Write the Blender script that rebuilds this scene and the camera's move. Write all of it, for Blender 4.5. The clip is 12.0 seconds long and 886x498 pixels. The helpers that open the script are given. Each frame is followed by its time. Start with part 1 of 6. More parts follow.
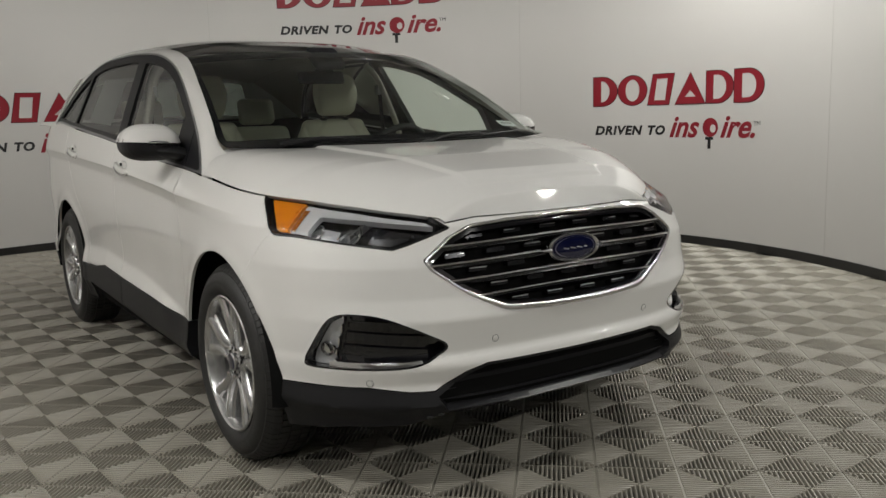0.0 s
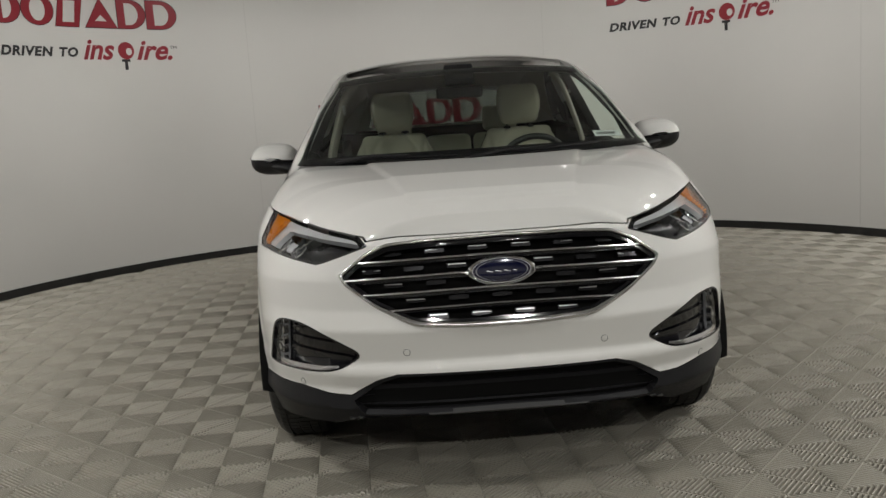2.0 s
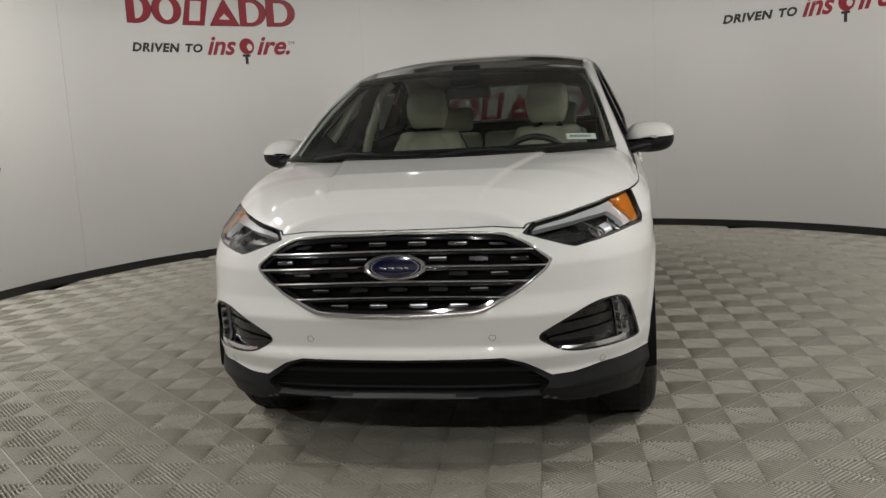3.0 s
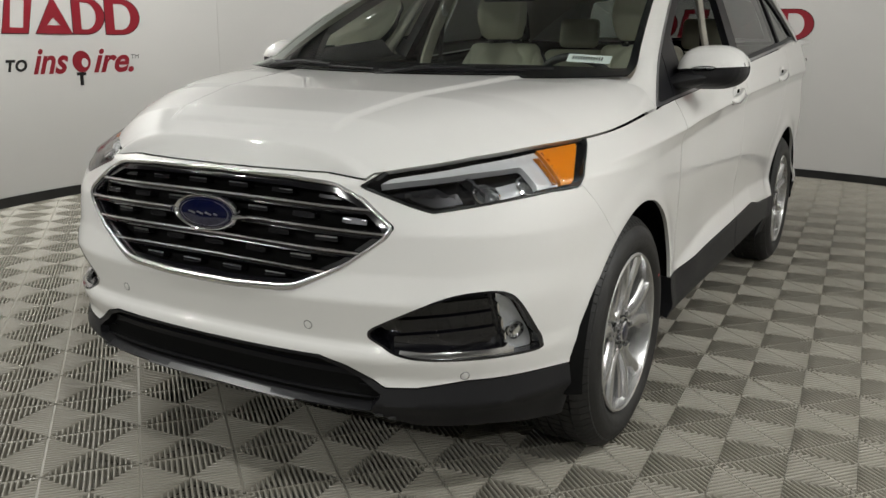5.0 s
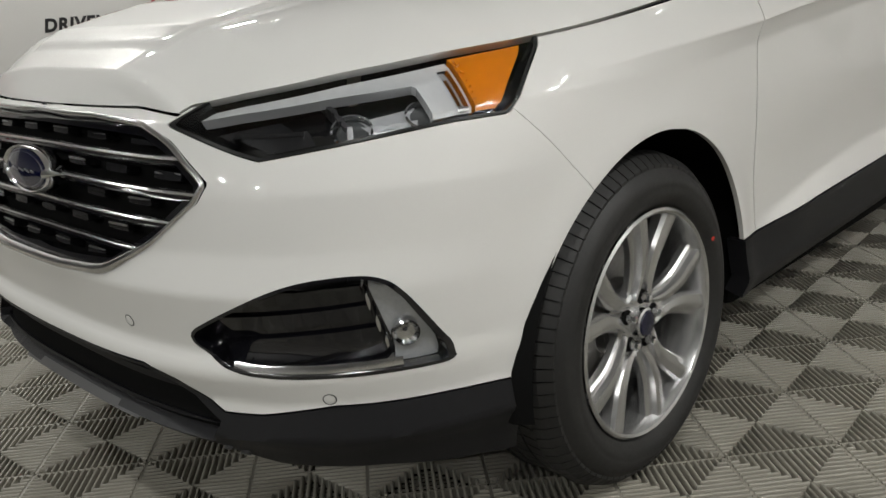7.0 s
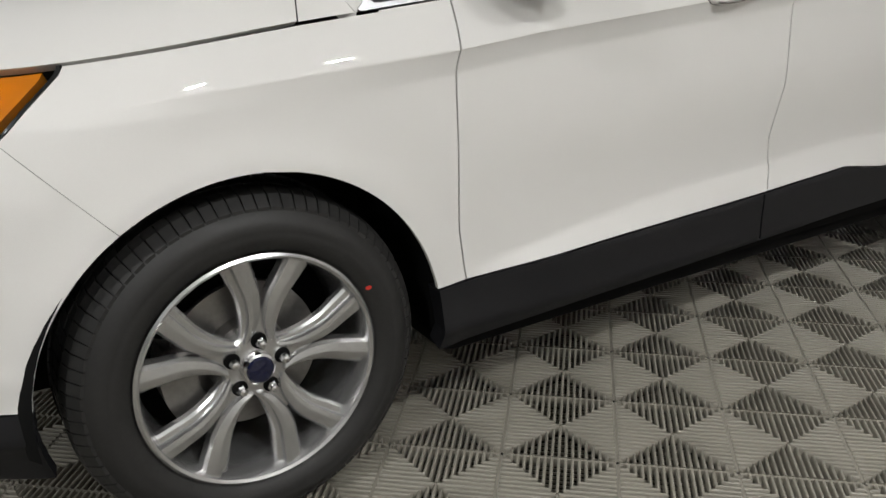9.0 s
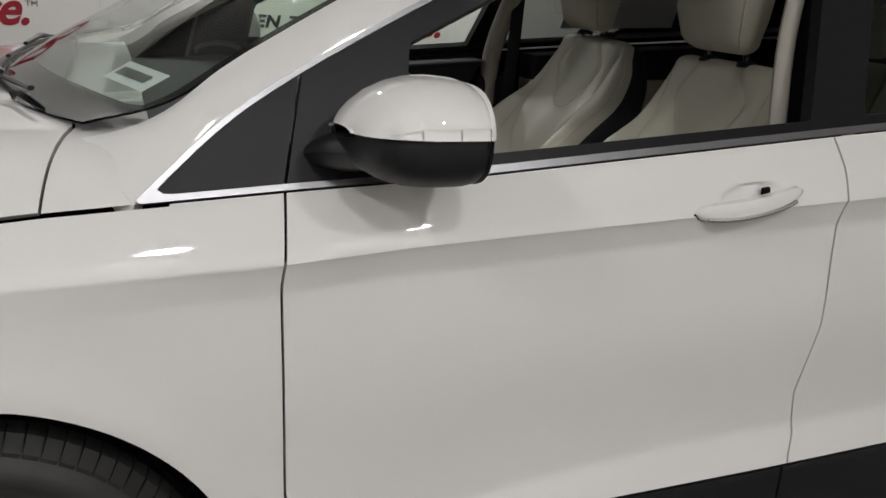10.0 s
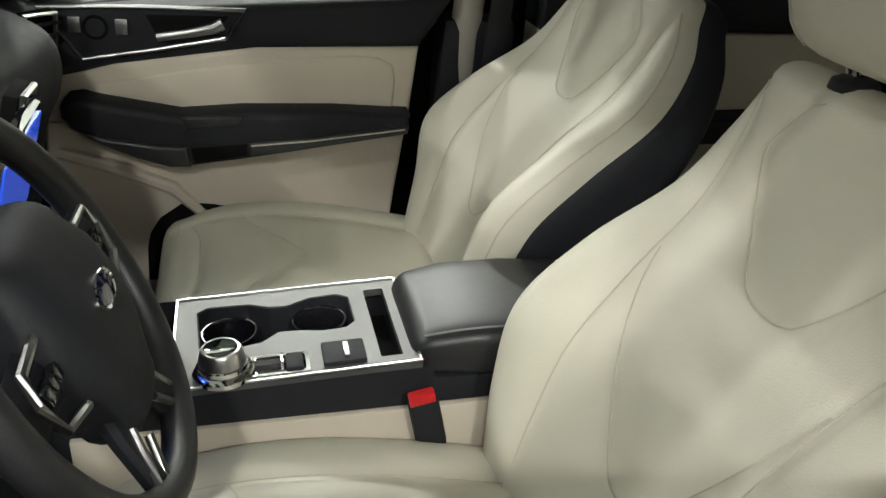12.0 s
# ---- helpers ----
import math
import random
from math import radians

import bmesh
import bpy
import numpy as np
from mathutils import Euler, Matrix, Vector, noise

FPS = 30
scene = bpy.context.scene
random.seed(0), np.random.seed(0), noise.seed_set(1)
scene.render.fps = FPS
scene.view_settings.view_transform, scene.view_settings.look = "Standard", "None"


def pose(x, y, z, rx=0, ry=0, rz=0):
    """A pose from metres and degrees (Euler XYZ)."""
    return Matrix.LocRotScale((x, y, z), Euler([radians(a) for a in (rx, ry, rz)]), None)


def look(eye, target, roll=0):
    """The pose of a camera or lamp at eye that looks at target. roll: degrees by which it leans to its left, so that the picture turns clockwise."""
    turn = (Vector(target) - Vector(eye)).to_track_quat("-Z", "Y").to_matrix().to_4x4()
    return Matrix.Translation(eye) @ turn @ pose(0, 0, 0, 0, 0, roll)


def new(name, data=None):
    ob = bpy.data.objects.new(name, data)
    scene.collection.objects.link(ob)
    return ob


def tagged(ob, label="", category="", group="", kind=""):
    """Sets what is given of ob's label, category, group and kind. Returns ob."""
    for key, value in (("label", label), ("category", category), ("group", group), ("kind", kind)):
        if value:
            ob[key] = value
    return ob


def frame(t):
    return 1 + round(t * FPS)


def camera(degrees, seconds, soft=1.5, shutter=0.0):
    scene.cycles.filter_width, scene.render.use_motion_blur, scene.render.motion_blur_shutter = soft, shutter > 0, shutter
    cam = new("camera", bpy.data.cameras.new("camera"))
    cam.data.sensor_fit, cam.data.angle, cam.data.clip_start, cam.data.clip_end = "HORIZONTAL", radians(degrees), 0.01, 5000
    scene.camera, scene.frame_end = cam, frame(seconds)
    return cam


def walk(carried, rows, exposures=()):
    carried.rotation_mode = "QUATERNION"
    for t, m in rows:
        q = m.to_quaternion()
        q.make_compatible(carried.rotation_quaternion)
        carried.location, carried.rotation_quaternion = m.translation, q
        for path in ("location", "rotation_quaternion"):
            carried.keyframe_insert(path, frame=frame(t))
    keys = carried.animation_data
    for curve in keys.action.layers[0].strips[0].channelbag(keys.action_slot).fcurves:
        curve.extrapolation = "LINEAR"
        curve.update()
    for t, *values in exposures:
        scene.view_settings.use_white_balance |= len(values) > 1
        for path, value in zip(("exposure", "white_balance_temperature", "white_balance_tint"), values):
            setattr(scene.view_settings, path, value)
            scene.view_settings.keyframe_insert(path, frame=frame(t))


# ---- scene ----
cam = camera(54.1, 12.0)
PATH = [
    (0, (-1.995, -3.098, 1.280), (-0.903, -1.451, 0.970), -1.63),
    (0.5, (-1.695, -3.332, 1.300), (-0.804, -1.569, 0.989), -2.63),
    (1, (-1.277, -3.467, 1.295), (-0.662, -1.587, 1.000), -3.52),
    (1.5, (-0.792, -3.661, 1.326), (-0.490, -1.706, 1.029), -3.63),
    (2, (-0.270, -3.793, 1.328), (-0.218, -1.815, 1.036), -3.83),
    (2.5, (0.236, -3.843, 1.339), (0.080, -1.870, 1.048), -3.21),
    (3, (0.766, -3.895, 1.333), (0.386, -1.954, 1.038), -3.09),
    (5, (1.713, -2.603, 1.282), (0.754, -0.913, 0.811), 0.60),
    (5.5, (1.694, -2.127, 1.244), (0.520, -0.607, 0.686), -1.40),
    (6, (1.625, -1.880, 1.165), (0.370, -0.443, 0.565), -2.62),
    (6.5, (1.681, -1.747, 1.114), (0.398, -0.334, 0.518), -3.37),
    (8.5, (2.438, -0.801, 1.119), (0.842, 0.223, 0.483), -4.28),
    (9, (2.450, -0.513, 1.269), (0.877, 0.472, 0.522), -0.53),
    (9.5, (2.317, -0.146, 1.376), (0.648, 0.749, 0.733), 2.67),
    (10, (2.163, 0.240, 1.399), (0.387, 0.949, 0.813), 3.87),
    (10.5, (1.878, 0.544, 1.412), (0.068, 1.237, 0.920), 4.53),
    (11, (1.572, 0.854, 1.430), (-0.285, 1.401, 0.928), 3.76),
    (11.5, (1.283, 1.006, 1.445), (-0.546, 1.494, 0.801), 4.46),
    (12, (1.071, 1.039, 1.461), (-0.665, 1.510, 0.586), 5.46),
]
EXPOSE = [(0, 0.0, 6500, 8), (3, 0.17, 6450, 8), (5, 0.34, 6350, 7), (6.5, 0.18, 6350, 7), (8.5, 0.12, 6350, 9), (9, 0.34, 6300, 9), (9.5, 0.2, 6250, 10), (10, 0.06, 6300, 11), (10.5, 0.04, 6300, 11), (11, 0.18, 6300, 6), (11.5, 0.85, 6400, 2), (12, 1.85, 6400, 4)]
walk(cam, [(t, look(eye, target, roll)) for t, eye, target, roll in PATH], EXPOSE)

# ---- light ----
world = bpy.data.worlds.new("world")
scene.world = world
world.use_nodes = True
world.node_tree.nodes["Background"].inputs[0].default_value = (0.75, 0.78, 0.8, 1)
world.node_tree.nodes["Background"].inputs[1].default_value = 0.06
BOOTH = Vector((0.0, 2.1, 0.0))      # centre of the round photo booth
RADIUS = 4.43
CEILING = 3.55


def rgb(r, g, b):
    """Linear colour from an sRGB triple of 0..255."""
    f = lambda c: (c / 255 / 12.92) if c <= 10 else ((c / 255 + 0.055) / 1.055) ** 2.4
    return (f(r), f(g), f(b), 1.0)


# ---- materials ----
def material(name, base=(0.5, 0.5, 0.5, 1), rough=0.5, metal=0.0, coat=0.0, spec=0.5):
    m = bpy.data.materials.new(name)
    m.use_nodes = True
    b = m.node_tree.nodes["Principled BSDF"]
    b.inputs["Base Color"].default_value = base
    b.inputs["Roughness"].default_value = rough
    b.inputs["Metallic"].default_value = metal
    b.inputs["Coat Weight"].default_value = coat
    b.inputs["Coat Roughness"].default_value = 0.03
    b.inputs["Specular IOR Level"].default_value = spec
    return m


def vary(m, scale=20.0, amount=0.1, bump=0.0, bump_scale=200.0, detail=4.0, rough=0.0, space="Object"):
    """Grain in the colour, the gloss and the relief of a material, at two scales."""
    nt = m.node_tree
    b = nt.nodes["Principled BSDF"]
    tc = nt.nodes.new("ShaderNodeTexCoord")
    n1 = nt.nodes.new("ShaderNodeTexNoise")
    n1.inputs["Scale"].default_value = scale
    n1.inputs["Detail"].default_value = detail
    nt.links.new(tc.outputs[space], n1.inputs["Vector"])
    base = b.inputs["Base Color"].default_value[:]
    mix = nt.nodes.new("ShaderNodeMix")
    mix.data_type = "RGBA"
    mix.inputs["A"].default_value = [c * (1 - amount) for c in base[:3]] + [1]
    mix.inputs["B"].default_value = [min(1, c * (1 + amount)) for c in base[:3]] + [1]
    nt.links.new(n1.outputs["Fac"], mix.inputs["Factor"])
    nt.links.new(mix.outputs["Result"], b.inputs["Base Color"])
    if rough:
        r0 = b.inputs["Roughness"].default_value
        mr = nt.nodes.new("ShaderNodeMapRange")
        mr.inputs["To Min"].default_value = max(0.02, r0 - rough)
        mr.inputs["To Max"].default_value = min(1, r0 + rough)
        n3 = nt.nodes.new("ShaderNodeTexNoise")
        n3.inputs["Scale"].default_value = scale * 3.7
        nt.links.new(tc.outputs[space], n3.inputs["Vector"])
        nt.links.new(n3.outputs["Fac"], mr.inputs["Value"])
        nt.links.new(mr.outputs["Result"], b.inputs["Roughness"])
    if bump:
        n2 = nt.nodes.new("ShaderNodeTexNoise")
        n2.inputs["Scale"].default_value = bump_scale
        n2.inputs["Detail"].default_value = 3
        nt.links.new(tc.outputs[space], n2.inputs["Vector"])
        bp = nt.nodes.new("ShaderNodeBump")
        bp.inputs["Strength"].default_value = 0.6
        bp.inputs["Distance"].default_value = bump
        nt.links.new(n2.outputs["Fac"], bp.inputs["Height"])
        nt.links.new(bp.outputs["Normal"], b.inputs["Normal"])
    return m


def glass(name, tint, rough=0.0, clear=0.9):
    """Thin pane: mostly see-through with a mirror-like surface."""
    m = bpy.data.materials.new(name)
    m.use_nodes = True
    nt = m.node_tree
    nt.nodes.remove(nt.nodes["Principled BSDF"])
    out = nt.nodes["Material Output"]
    tr = nt.nodes.new("ShaderNodeBsdfTransparent")
    tr.inputs[0].default_value = tint
    gl = nt.nodes.new("ShaderNodeBsdfGlossy")
    gl.inputs["Roughness"].default_value = rough
    fr = nt.nodes.new("ShaderNodeFresnel")
    fr.inputs["IOR"].default_value = 1.5
    mix = nt.nodes.new("ShaderNodeMixShader")
    nt.links.new(fr.outputs[0], mix.inputs[0])
    nt.links.new(tr.outputs[0], mix.inputs[1])
    nt.links.new(gl.outputs[0], mix.inputs[2])
    nt.links.new(mix.outputs[0], out.inputs[0])
    return m


PAINT = vary(material("white_pearl_paint", (0.83, 0.822, 0.80, 1), 0.55, 0.0, 1.0, 0.3), 900, 0.05)
BLACK_GLOSS = material("gloss_black", (0.006, 0.006, 0.008, 1), 0.08, 0.0, 0.6)
FRAME_BLACK = vary(material("satin_black_frame", (0.008, 0.008, 0.010, 1), 0.42, spec=0.22), 40, 0.1)
PLASTIC = vary(material("black_grained_plastic", (0.012, 0.012, 0.014, 1), 0.46, spec=0.35), 60, 0.15, 0.0004, 900, rough=0.08)
# near-black that puts the shade of hollows and seams into the colour
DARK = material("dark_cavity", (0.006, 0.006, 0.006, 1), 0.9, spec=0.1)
RUBBER = vary(material("tyre_rubber", (0.021, 0.0205, 0.020, 1), 0.56), 30, 0.2, 0.0003, 500, rough=0.1)
BRIGHT = material("bright_chrome", (0.80, 0.80, 0.81, 1), 0.19, 1.0)
CHROME = material("chrome", (0.78, 0.78, 0.79, 1), 0.07, 1.0)
SATIN = material("satin_chrome", (0.6, 0.6, 0.6, 1), 0.28, 1.0)
TRIM_SILVER = vary(material("bright_trim", (0.30, 0.30, 0.31, 1), 0.34, 1.0), 40, 0.12)
ALLOY = vary(material("painted_alloy", (0.60, 0.60, 0.60, 1), 0.26, 0.85, 0.6), 40, 0.05)
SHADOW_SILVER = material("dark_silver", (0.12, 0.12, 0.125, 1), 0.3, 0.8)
STEEL = vary(material("brake_steel", (0.3, 0.29, 0.28, 1), 0.38, 0.9), 80, 0.2)
WINDSCREEN = glass("windscreen_glass", (0.88, 1.0, 0.90, 1))
SIDE_GLASS = glass("side_glass", (0.92, 1.0, 0.94, 1))
PRIVACY = glass("privacy_glass", (0.30, 0.32, 0.30, 1))
LENS = glass("lamp_lens", (0.95, 0.96, 0.96, 1))
AMBER = vary(material("amber_reflector", (0.72, 0.235, 0.006, 1), 0.16, 0.0, 0.9), 60, 0.15, 0.0005, 220)
RED_LENS = material("red_lamp", (0.35, 0.01, 0.01, 1), 0.15, 0.0, 0.8)
BADGE_BLUE = material("badge_blue", (0.003, 0.005, 0.035, 1), 0.12, 0.1, 1.0)


# ---- geometry helpers ----
def part(name, bm, mat, parent=None, label="", smooth=True, angle=35):
    """Links a bmesh as one mesh object under a thing or part."""
    me = bpy.data.meshes.new(name)
    bm.normal_update()
    bm.to_mesh(me)
    bm.free()
    return mesh_part(name, me, mat, parent, label, smooth, angle)


def mesh_part(name, me, mat, parent=None, label="", smooth=True, angle=35):
    for m in mat if isinstance(mat, (list, tuple)) else [mat]:
        me.materials.append(m)
    if smooth and len(me.polygons):
        me.polygons.foreach_set("use_smooth", [True] * len(me.polygons))
        me.set_sharp_from_angle(angle=radians(angle))
    ob = new(name, me)
    ob.parent = parent
    if label:
        tagged(ob, label)
    return ob


def from_arrays(name, verts, faces):
    me = bpy.data.meshes.new(name)
    me.from_pydata([tuple(v) for v in verts], [], faces)
    me.update()
    return me


def box(bm, size, m=None, bevel=0.0, seg=2):
    """A bevelled box of that size about the origin of m."""
    r = bmesh.ops.create_cube(bm, size=1.0)
    bmesh.ops.scale(bm, vec=size, verts=r["verts"])
    vs = r["verts"]
    if bevel:
        es = list({e for v in vs for e in v.link_edges})
        out = bmesh.ops.bevel(bm, geom=es, offset=bevel, segments=seg, profile=0.6, affect="EDGES")
        vs = list({v for f in out["faces"] for v in f.verts} | {v for v in vs if v.is_valid})
    if m is not None:
        bmesh.ops.transform(bm, matrix=m, verts=vs)
    return vs


def spline(points, n, closed=False):
    """n points along a smooth curve through the given ones."""
    p = np.array(points, float)
    if closed:
        p = np.vstack([p[-1], p, p[0], p[1]])
    else:
        p = np.vstack([2 * p[0] - p[1], p, 2 * p[-1] - p[-2]])
    k = len(p) - 3
    t = np.linspace(0, k, n, endpoint=not closed)
    i = np.minimum(t.astype(int), k - 1)
    f = (t - i)[:, None]
    a, b, c, d = p[i], p[i + 1], p[i + 2], p[i + 3]
    return 0.5 * (2 * b + (c - a) * f + (2 * a - 5 * b + 4 * c - d) * f**2 + (3 * b - a - 3 * c + d) * f**3)


def sdist(q, poly):
    """Signed distance of the points q (n, 2) to a closed polygon: positive inside."""
    a = np.array(poly, float)
    b = np.roll(a, -1, 0)
    best = np.full(len(q), 1e9)
    inside = np.zeros(len(q), bool)
    for (ax, ay), (bx, by) in zip(a, b):
        dx, dy = bx - ax, by - ay
        h = np.clip(((q[:, 0] - ax) * dx + (q[:, 1] - ay) * dy) / max(dx * dx + dy * dy, 1e-12), 0, 1)
        best = np.minimum(best, np.hypot(q[:, 0] - ax - h * dx, q[:, 1] - ay - h * dy))
        if ay != by:
            inside ^= ((ay > q[:, 1]) != (by > q[:, 1])) & (q[:, 0] < (bx - ax) * (q[:, 1] - ay) / (by - ay) + ax)
    return np.where(inside, best, -best)


def clipped(P, fields):
    """The part of a grid surface P (nu, nv, 3) where all the fields (nu, nv) are positive, as verts and faces."""
    nu, nv = P.shape[:2]
    F = [np.asarray(f).reshape(nu, nv) for f in fields]
    verts, index, faces = [], {}, []

    def vid(p):
        k = (round(p[0], 5), round(p[1], 5), round(p[2], 5))
        if k not in index:
            index[k] = len(verts)
            verts.append(k)
        return index[k]

    S = np.stack([P[:-1, :-1], P[1:, :-1], P[1:, 1:], P[:-1, 1:]], 2)
    G = [np.stack([f[:-1, :-1], f[1:, :-1], f[1:, 1:], f[:-1, 1:]], 2) for f in F]
    ok = np.ones((nu - 1, nv - 1), bool)
    full = np.ones((nu - 1, nv - 1), bool)
    for g in G:
        ok &= (g > 0).any(2)
        full &= (g > 0).all(2)
    for i, j in zip(*np.nonzero(ok)):
        poly = [(tuple(S[i, j, k]), [g[i, j, k] for g in G]) for k in range(4)]
        if not full[i, j]:
            for n in range(len(G)):
                out = []
                for (p, a), (q, b) in zip(poly, poly[1:] + poly[:1]):
                    if a[n] > 0:
                        out.append((p, a))
                    if (a[n] > 0) != (b[n] > 0):
                        t = a[n] / (a[n] - b[n])
                        out.append((tuple(x + (y - x) * t for x, y in zip(p, q)), [x + (y - x) * t for x, y in zip(a, b)]))
                poly = out
                if len(poly) < 3:
                    break
        ids = []
        for p, _ in poly:
            v = vid(p)
            if not ids or v != ids[-1]:
                ids.append(v)
        if len(ids) > 1 and ids[0] == ids[-1]:
            ids.pop()
        if len(ids) >= 3:
            faces.append(ids)
    return verts, faces


def panel(name, P, fields, mat, parent, label="", depth=0.012, shift=0.0, mirror=False, flip=False, both=False, angle=40):
    """A sheet cut from a surface, with its edges turned in by depth. both: joined with its mirror image; mirror: the mirror image alone."""
    verts, faces = clipped(P, fields)
    if not faces:
        return None
    V = np.array(verts)
    if flip:
        faces = [f[::-1] for f in faces]
    N = np.zeros_like(V)
    for f in faces:
        a, b, c = V[f[0]], V[f[1]], V[f[2]]
        n = np.cross(b - a, c - a)
        if len(f) > 3:
            n = n + np.cross(c - a, V[f[3]] - a)
        for k in f:
            N[k] += n
    N /= np.maximum(np.linalg.norm(N, axis=1, keepdims=True), 1e-12)
    V = V + N * shift
    if depth:
        count = {}
        for f in faces:
            for a, b in zip(f, f[1:] + f[:1]):
                count[(a, b)] = count.get((a, b), 0) + 1
        rim = [(a, b) for (a, b) in count if (b, a) not in count and not (both and abs(V[a][0]) < 1e-4 and abs(V[b][0]) < 1e-4)]
        low = {}
        extra = []
        for a, b in rim:
            for k in (a, b):
                if k not in low:
                    low[k] = len(V) + len(extra)
                    extra.append(V[k] - N[k] * depth)
        faces = faces + [[b, a, low[a], low[b]] for a, b in rim]
        if extra:
            V = np.vstack([V, extra])
    if mirror or both:
        W = V * (-1, 1, 1)
        R = [f[::-1] for f in faces]
        if mirror:
            V, faces = W, R
        else:
            n = len(V)
            V = np.vstack([V, W])
            faces = faces + [[k + n for k in f] for f in R]
    me = from_arrays(name, V, faces)
    if both:
        bm = bmesh.new()
        bm.from_mesh(me)
        bmesh.ops.remove_doubles(bm, verts=[v for v in bm.verts if abs(v.co.x) < 0.004], dist=0.004)
        bm.to_mesh(me)
        bm.free()
    return mesh_part(name, me, mat, parent, label, angle=angle)


def tube(bm, points, radius, sides=8, flat=1.0, up=(0, 0, 1), closed=False, caps=True):
    """Sweeps an elliptic section along points; radius a number or a list; flat: height over width."""
    P = [Vector(p) for p in points]
    n = len(P)
    rings = []
    for i, p in enumerate(P):
        if closed:
            d = P[(i + 1) % n] - P[i - 1]
        else:
            d = P[min(i + 1, n - 1)] - P[max(i - 1, 0)]
        d.normalize()
        s = d.cross(Vector(up))
        if s.length < 1e-4:
            s = d.cross(Vector((1, 0, 0)))
        s.normalize()
        u = s.cross(d)
        r = radius[i] if isinstance(radius, (list, tuple, np.ndarray)) else radius
        rings.append([bm.verts.new(p + s * (math.cos(a) * r) + u * (math.sin(a) * r * flat)) for a in [2 * math.pi * k / sides for k in range(sides)]])
    for i in range(n if closed else n - 1):
        a, b = rings[i], rings[(i + 1) % n]
        for k in range(sides):
            bm.faces.new((a[k], a[(k + 1) % sides], b[(k + 1) % sides], b[k]))
    if caps and not closed:
        bm.faces.new(rings[0][::-1])
        bm.faces.new(rings[-1])


def lathe(bm, profile, n=64, axis="x", m=None):
    """Turns a profile of (along, radius) about an axis."""
    rings = []
    for a, r in profile:
        ring = []
        for k in range(n):
            c, s = math.cos(2 * math.pi * k / n), math.sin(2 * math.pi * k / n)
            p = Vector((a, r * c, r * s)) if axis == "x" else Vector((r * c, r * s, a))
            ring.append(bm.verts.new(m @ p if m else p))
        rings.append(ring)
    for a, b in zip(rings, rings[1:]):
        for k in range(n):
            bm.faces.new((a[k], b[k], b[(k + 1) % n], a[(k + 1) % n]))
    return rings


def sstep(a, b, x):
    t = np.clip((x - a) / (b - a), 0, 1)
    return t * t * (3 - 2 * t)


# ---- the booth ----
def bent(me):
    """Bends a mesh drawn on the x-z plane round the inside of the booth wall: x runs along the wall."""
    for v in me.vertices:
        a = v.co.x / RADIUS
        r = RADIUS - v.co.y
        v.co = (BOOTH.x + r * math.sin(a), BOOTH.y + r * math.cos(a), v.co.z)


WALL = vary(material("painted_wall", (0.50, 0.49, 0.472, 1), 0.55), 1.2, 0.03, 0.0006, 60, rough=0.06)
BASE_BLACK = material("black_vinyl_base", (0.01, 0.01, 0.01, 1), 0.35)
RED_VINYL = material("red_vinyl", rgb(126, 18, 34), 0.4)
BLACK_VINYL = material("black_vinyl", (0.008, 0.008, 0.009, 1), 0.4)
ROOM_WALL = vary(material("room_wall", (0.55, 0.54, 0.52, 1), 0.7), 2, 0.05)
CEIL = material("ceiling_white", (0.5, 0.5, 0.5, 1), 0.8)


def arc_wall(name, r0, r1, z0, z1, a0, a1, mat, n=160):
    bm = bmesh.new()
    rows = []
    for k in range(n + 1):
        a = radians(a0 + (a1 - a0) * k / n)
        rows.append([bm.verts.new((BOOTH.x + r * math.sin(a), BOOTH.y + r * math.cos(a), z)) for r, z in ((r0, z0), (r0, z1), (r1, z1), (r1, z0))])
    for a, b in zip(rows, rows[1:]):
        for k in range(4):
            bm.faces.new((a[k], b[k], b[(k + 1) % 4], a[(k + 1) % 4]))
    bm.faces.new(rows[0])
    bm.faces.new(rows[-1][::-1])
    bmesh.ops.recalc_face_normals(bm, faces=bm.faces)
    return part(name, bm, mat)


A0, A1 = -147.0, 138.0
wall = arc_wall("wall_round", RADIUS, RADIUS + 0.12, 0.0, 3.3, A0, A1, WALL)
tagged(wall, "curved off-white painted booth wall with faint vertical panel joints", "wall", kind="structure")
base = arc_wall("baseboard", RADIUS - 0.012, RADIUS - 0.0005, 0.0, 0.075, A0, A1, BASE_BLACK)
tagged(base, "thin black baseboard along the curved wall", "baseboard", kind="structure")

# ceiling and outer walls lie out of view, added to close the room
bm = bmesh.new()
box(bm, (20, 20, 0.2), pose(0, 0, CEILING + 0.1))
tagged(part("ceiling", bm, CEIL), "unseen plain white ceiling closing the room over the booth", "ceiling", kind="structure")
for name, size, at in (("wall_north", (20, 0.2, 3.6), (0, 9.9, 1.8)), ("wall_south", (20, 0.2, 3.6), (0, -9.9, 1.8)),
                       ("wall_east", (0.2, 19.6, 3.6), (9.9, 0, 1.8)), ("wall_west", (0.2, 19.6, 3.6), (-9.9, 0, 1.8))):
    bm = bmesh.new()
    box(bm, size, pose(*at))
    tagged(part(name, bm, ROOM_WALL), "unseen plain grey wall closing the room behind the booth", "wall", kind="structure")

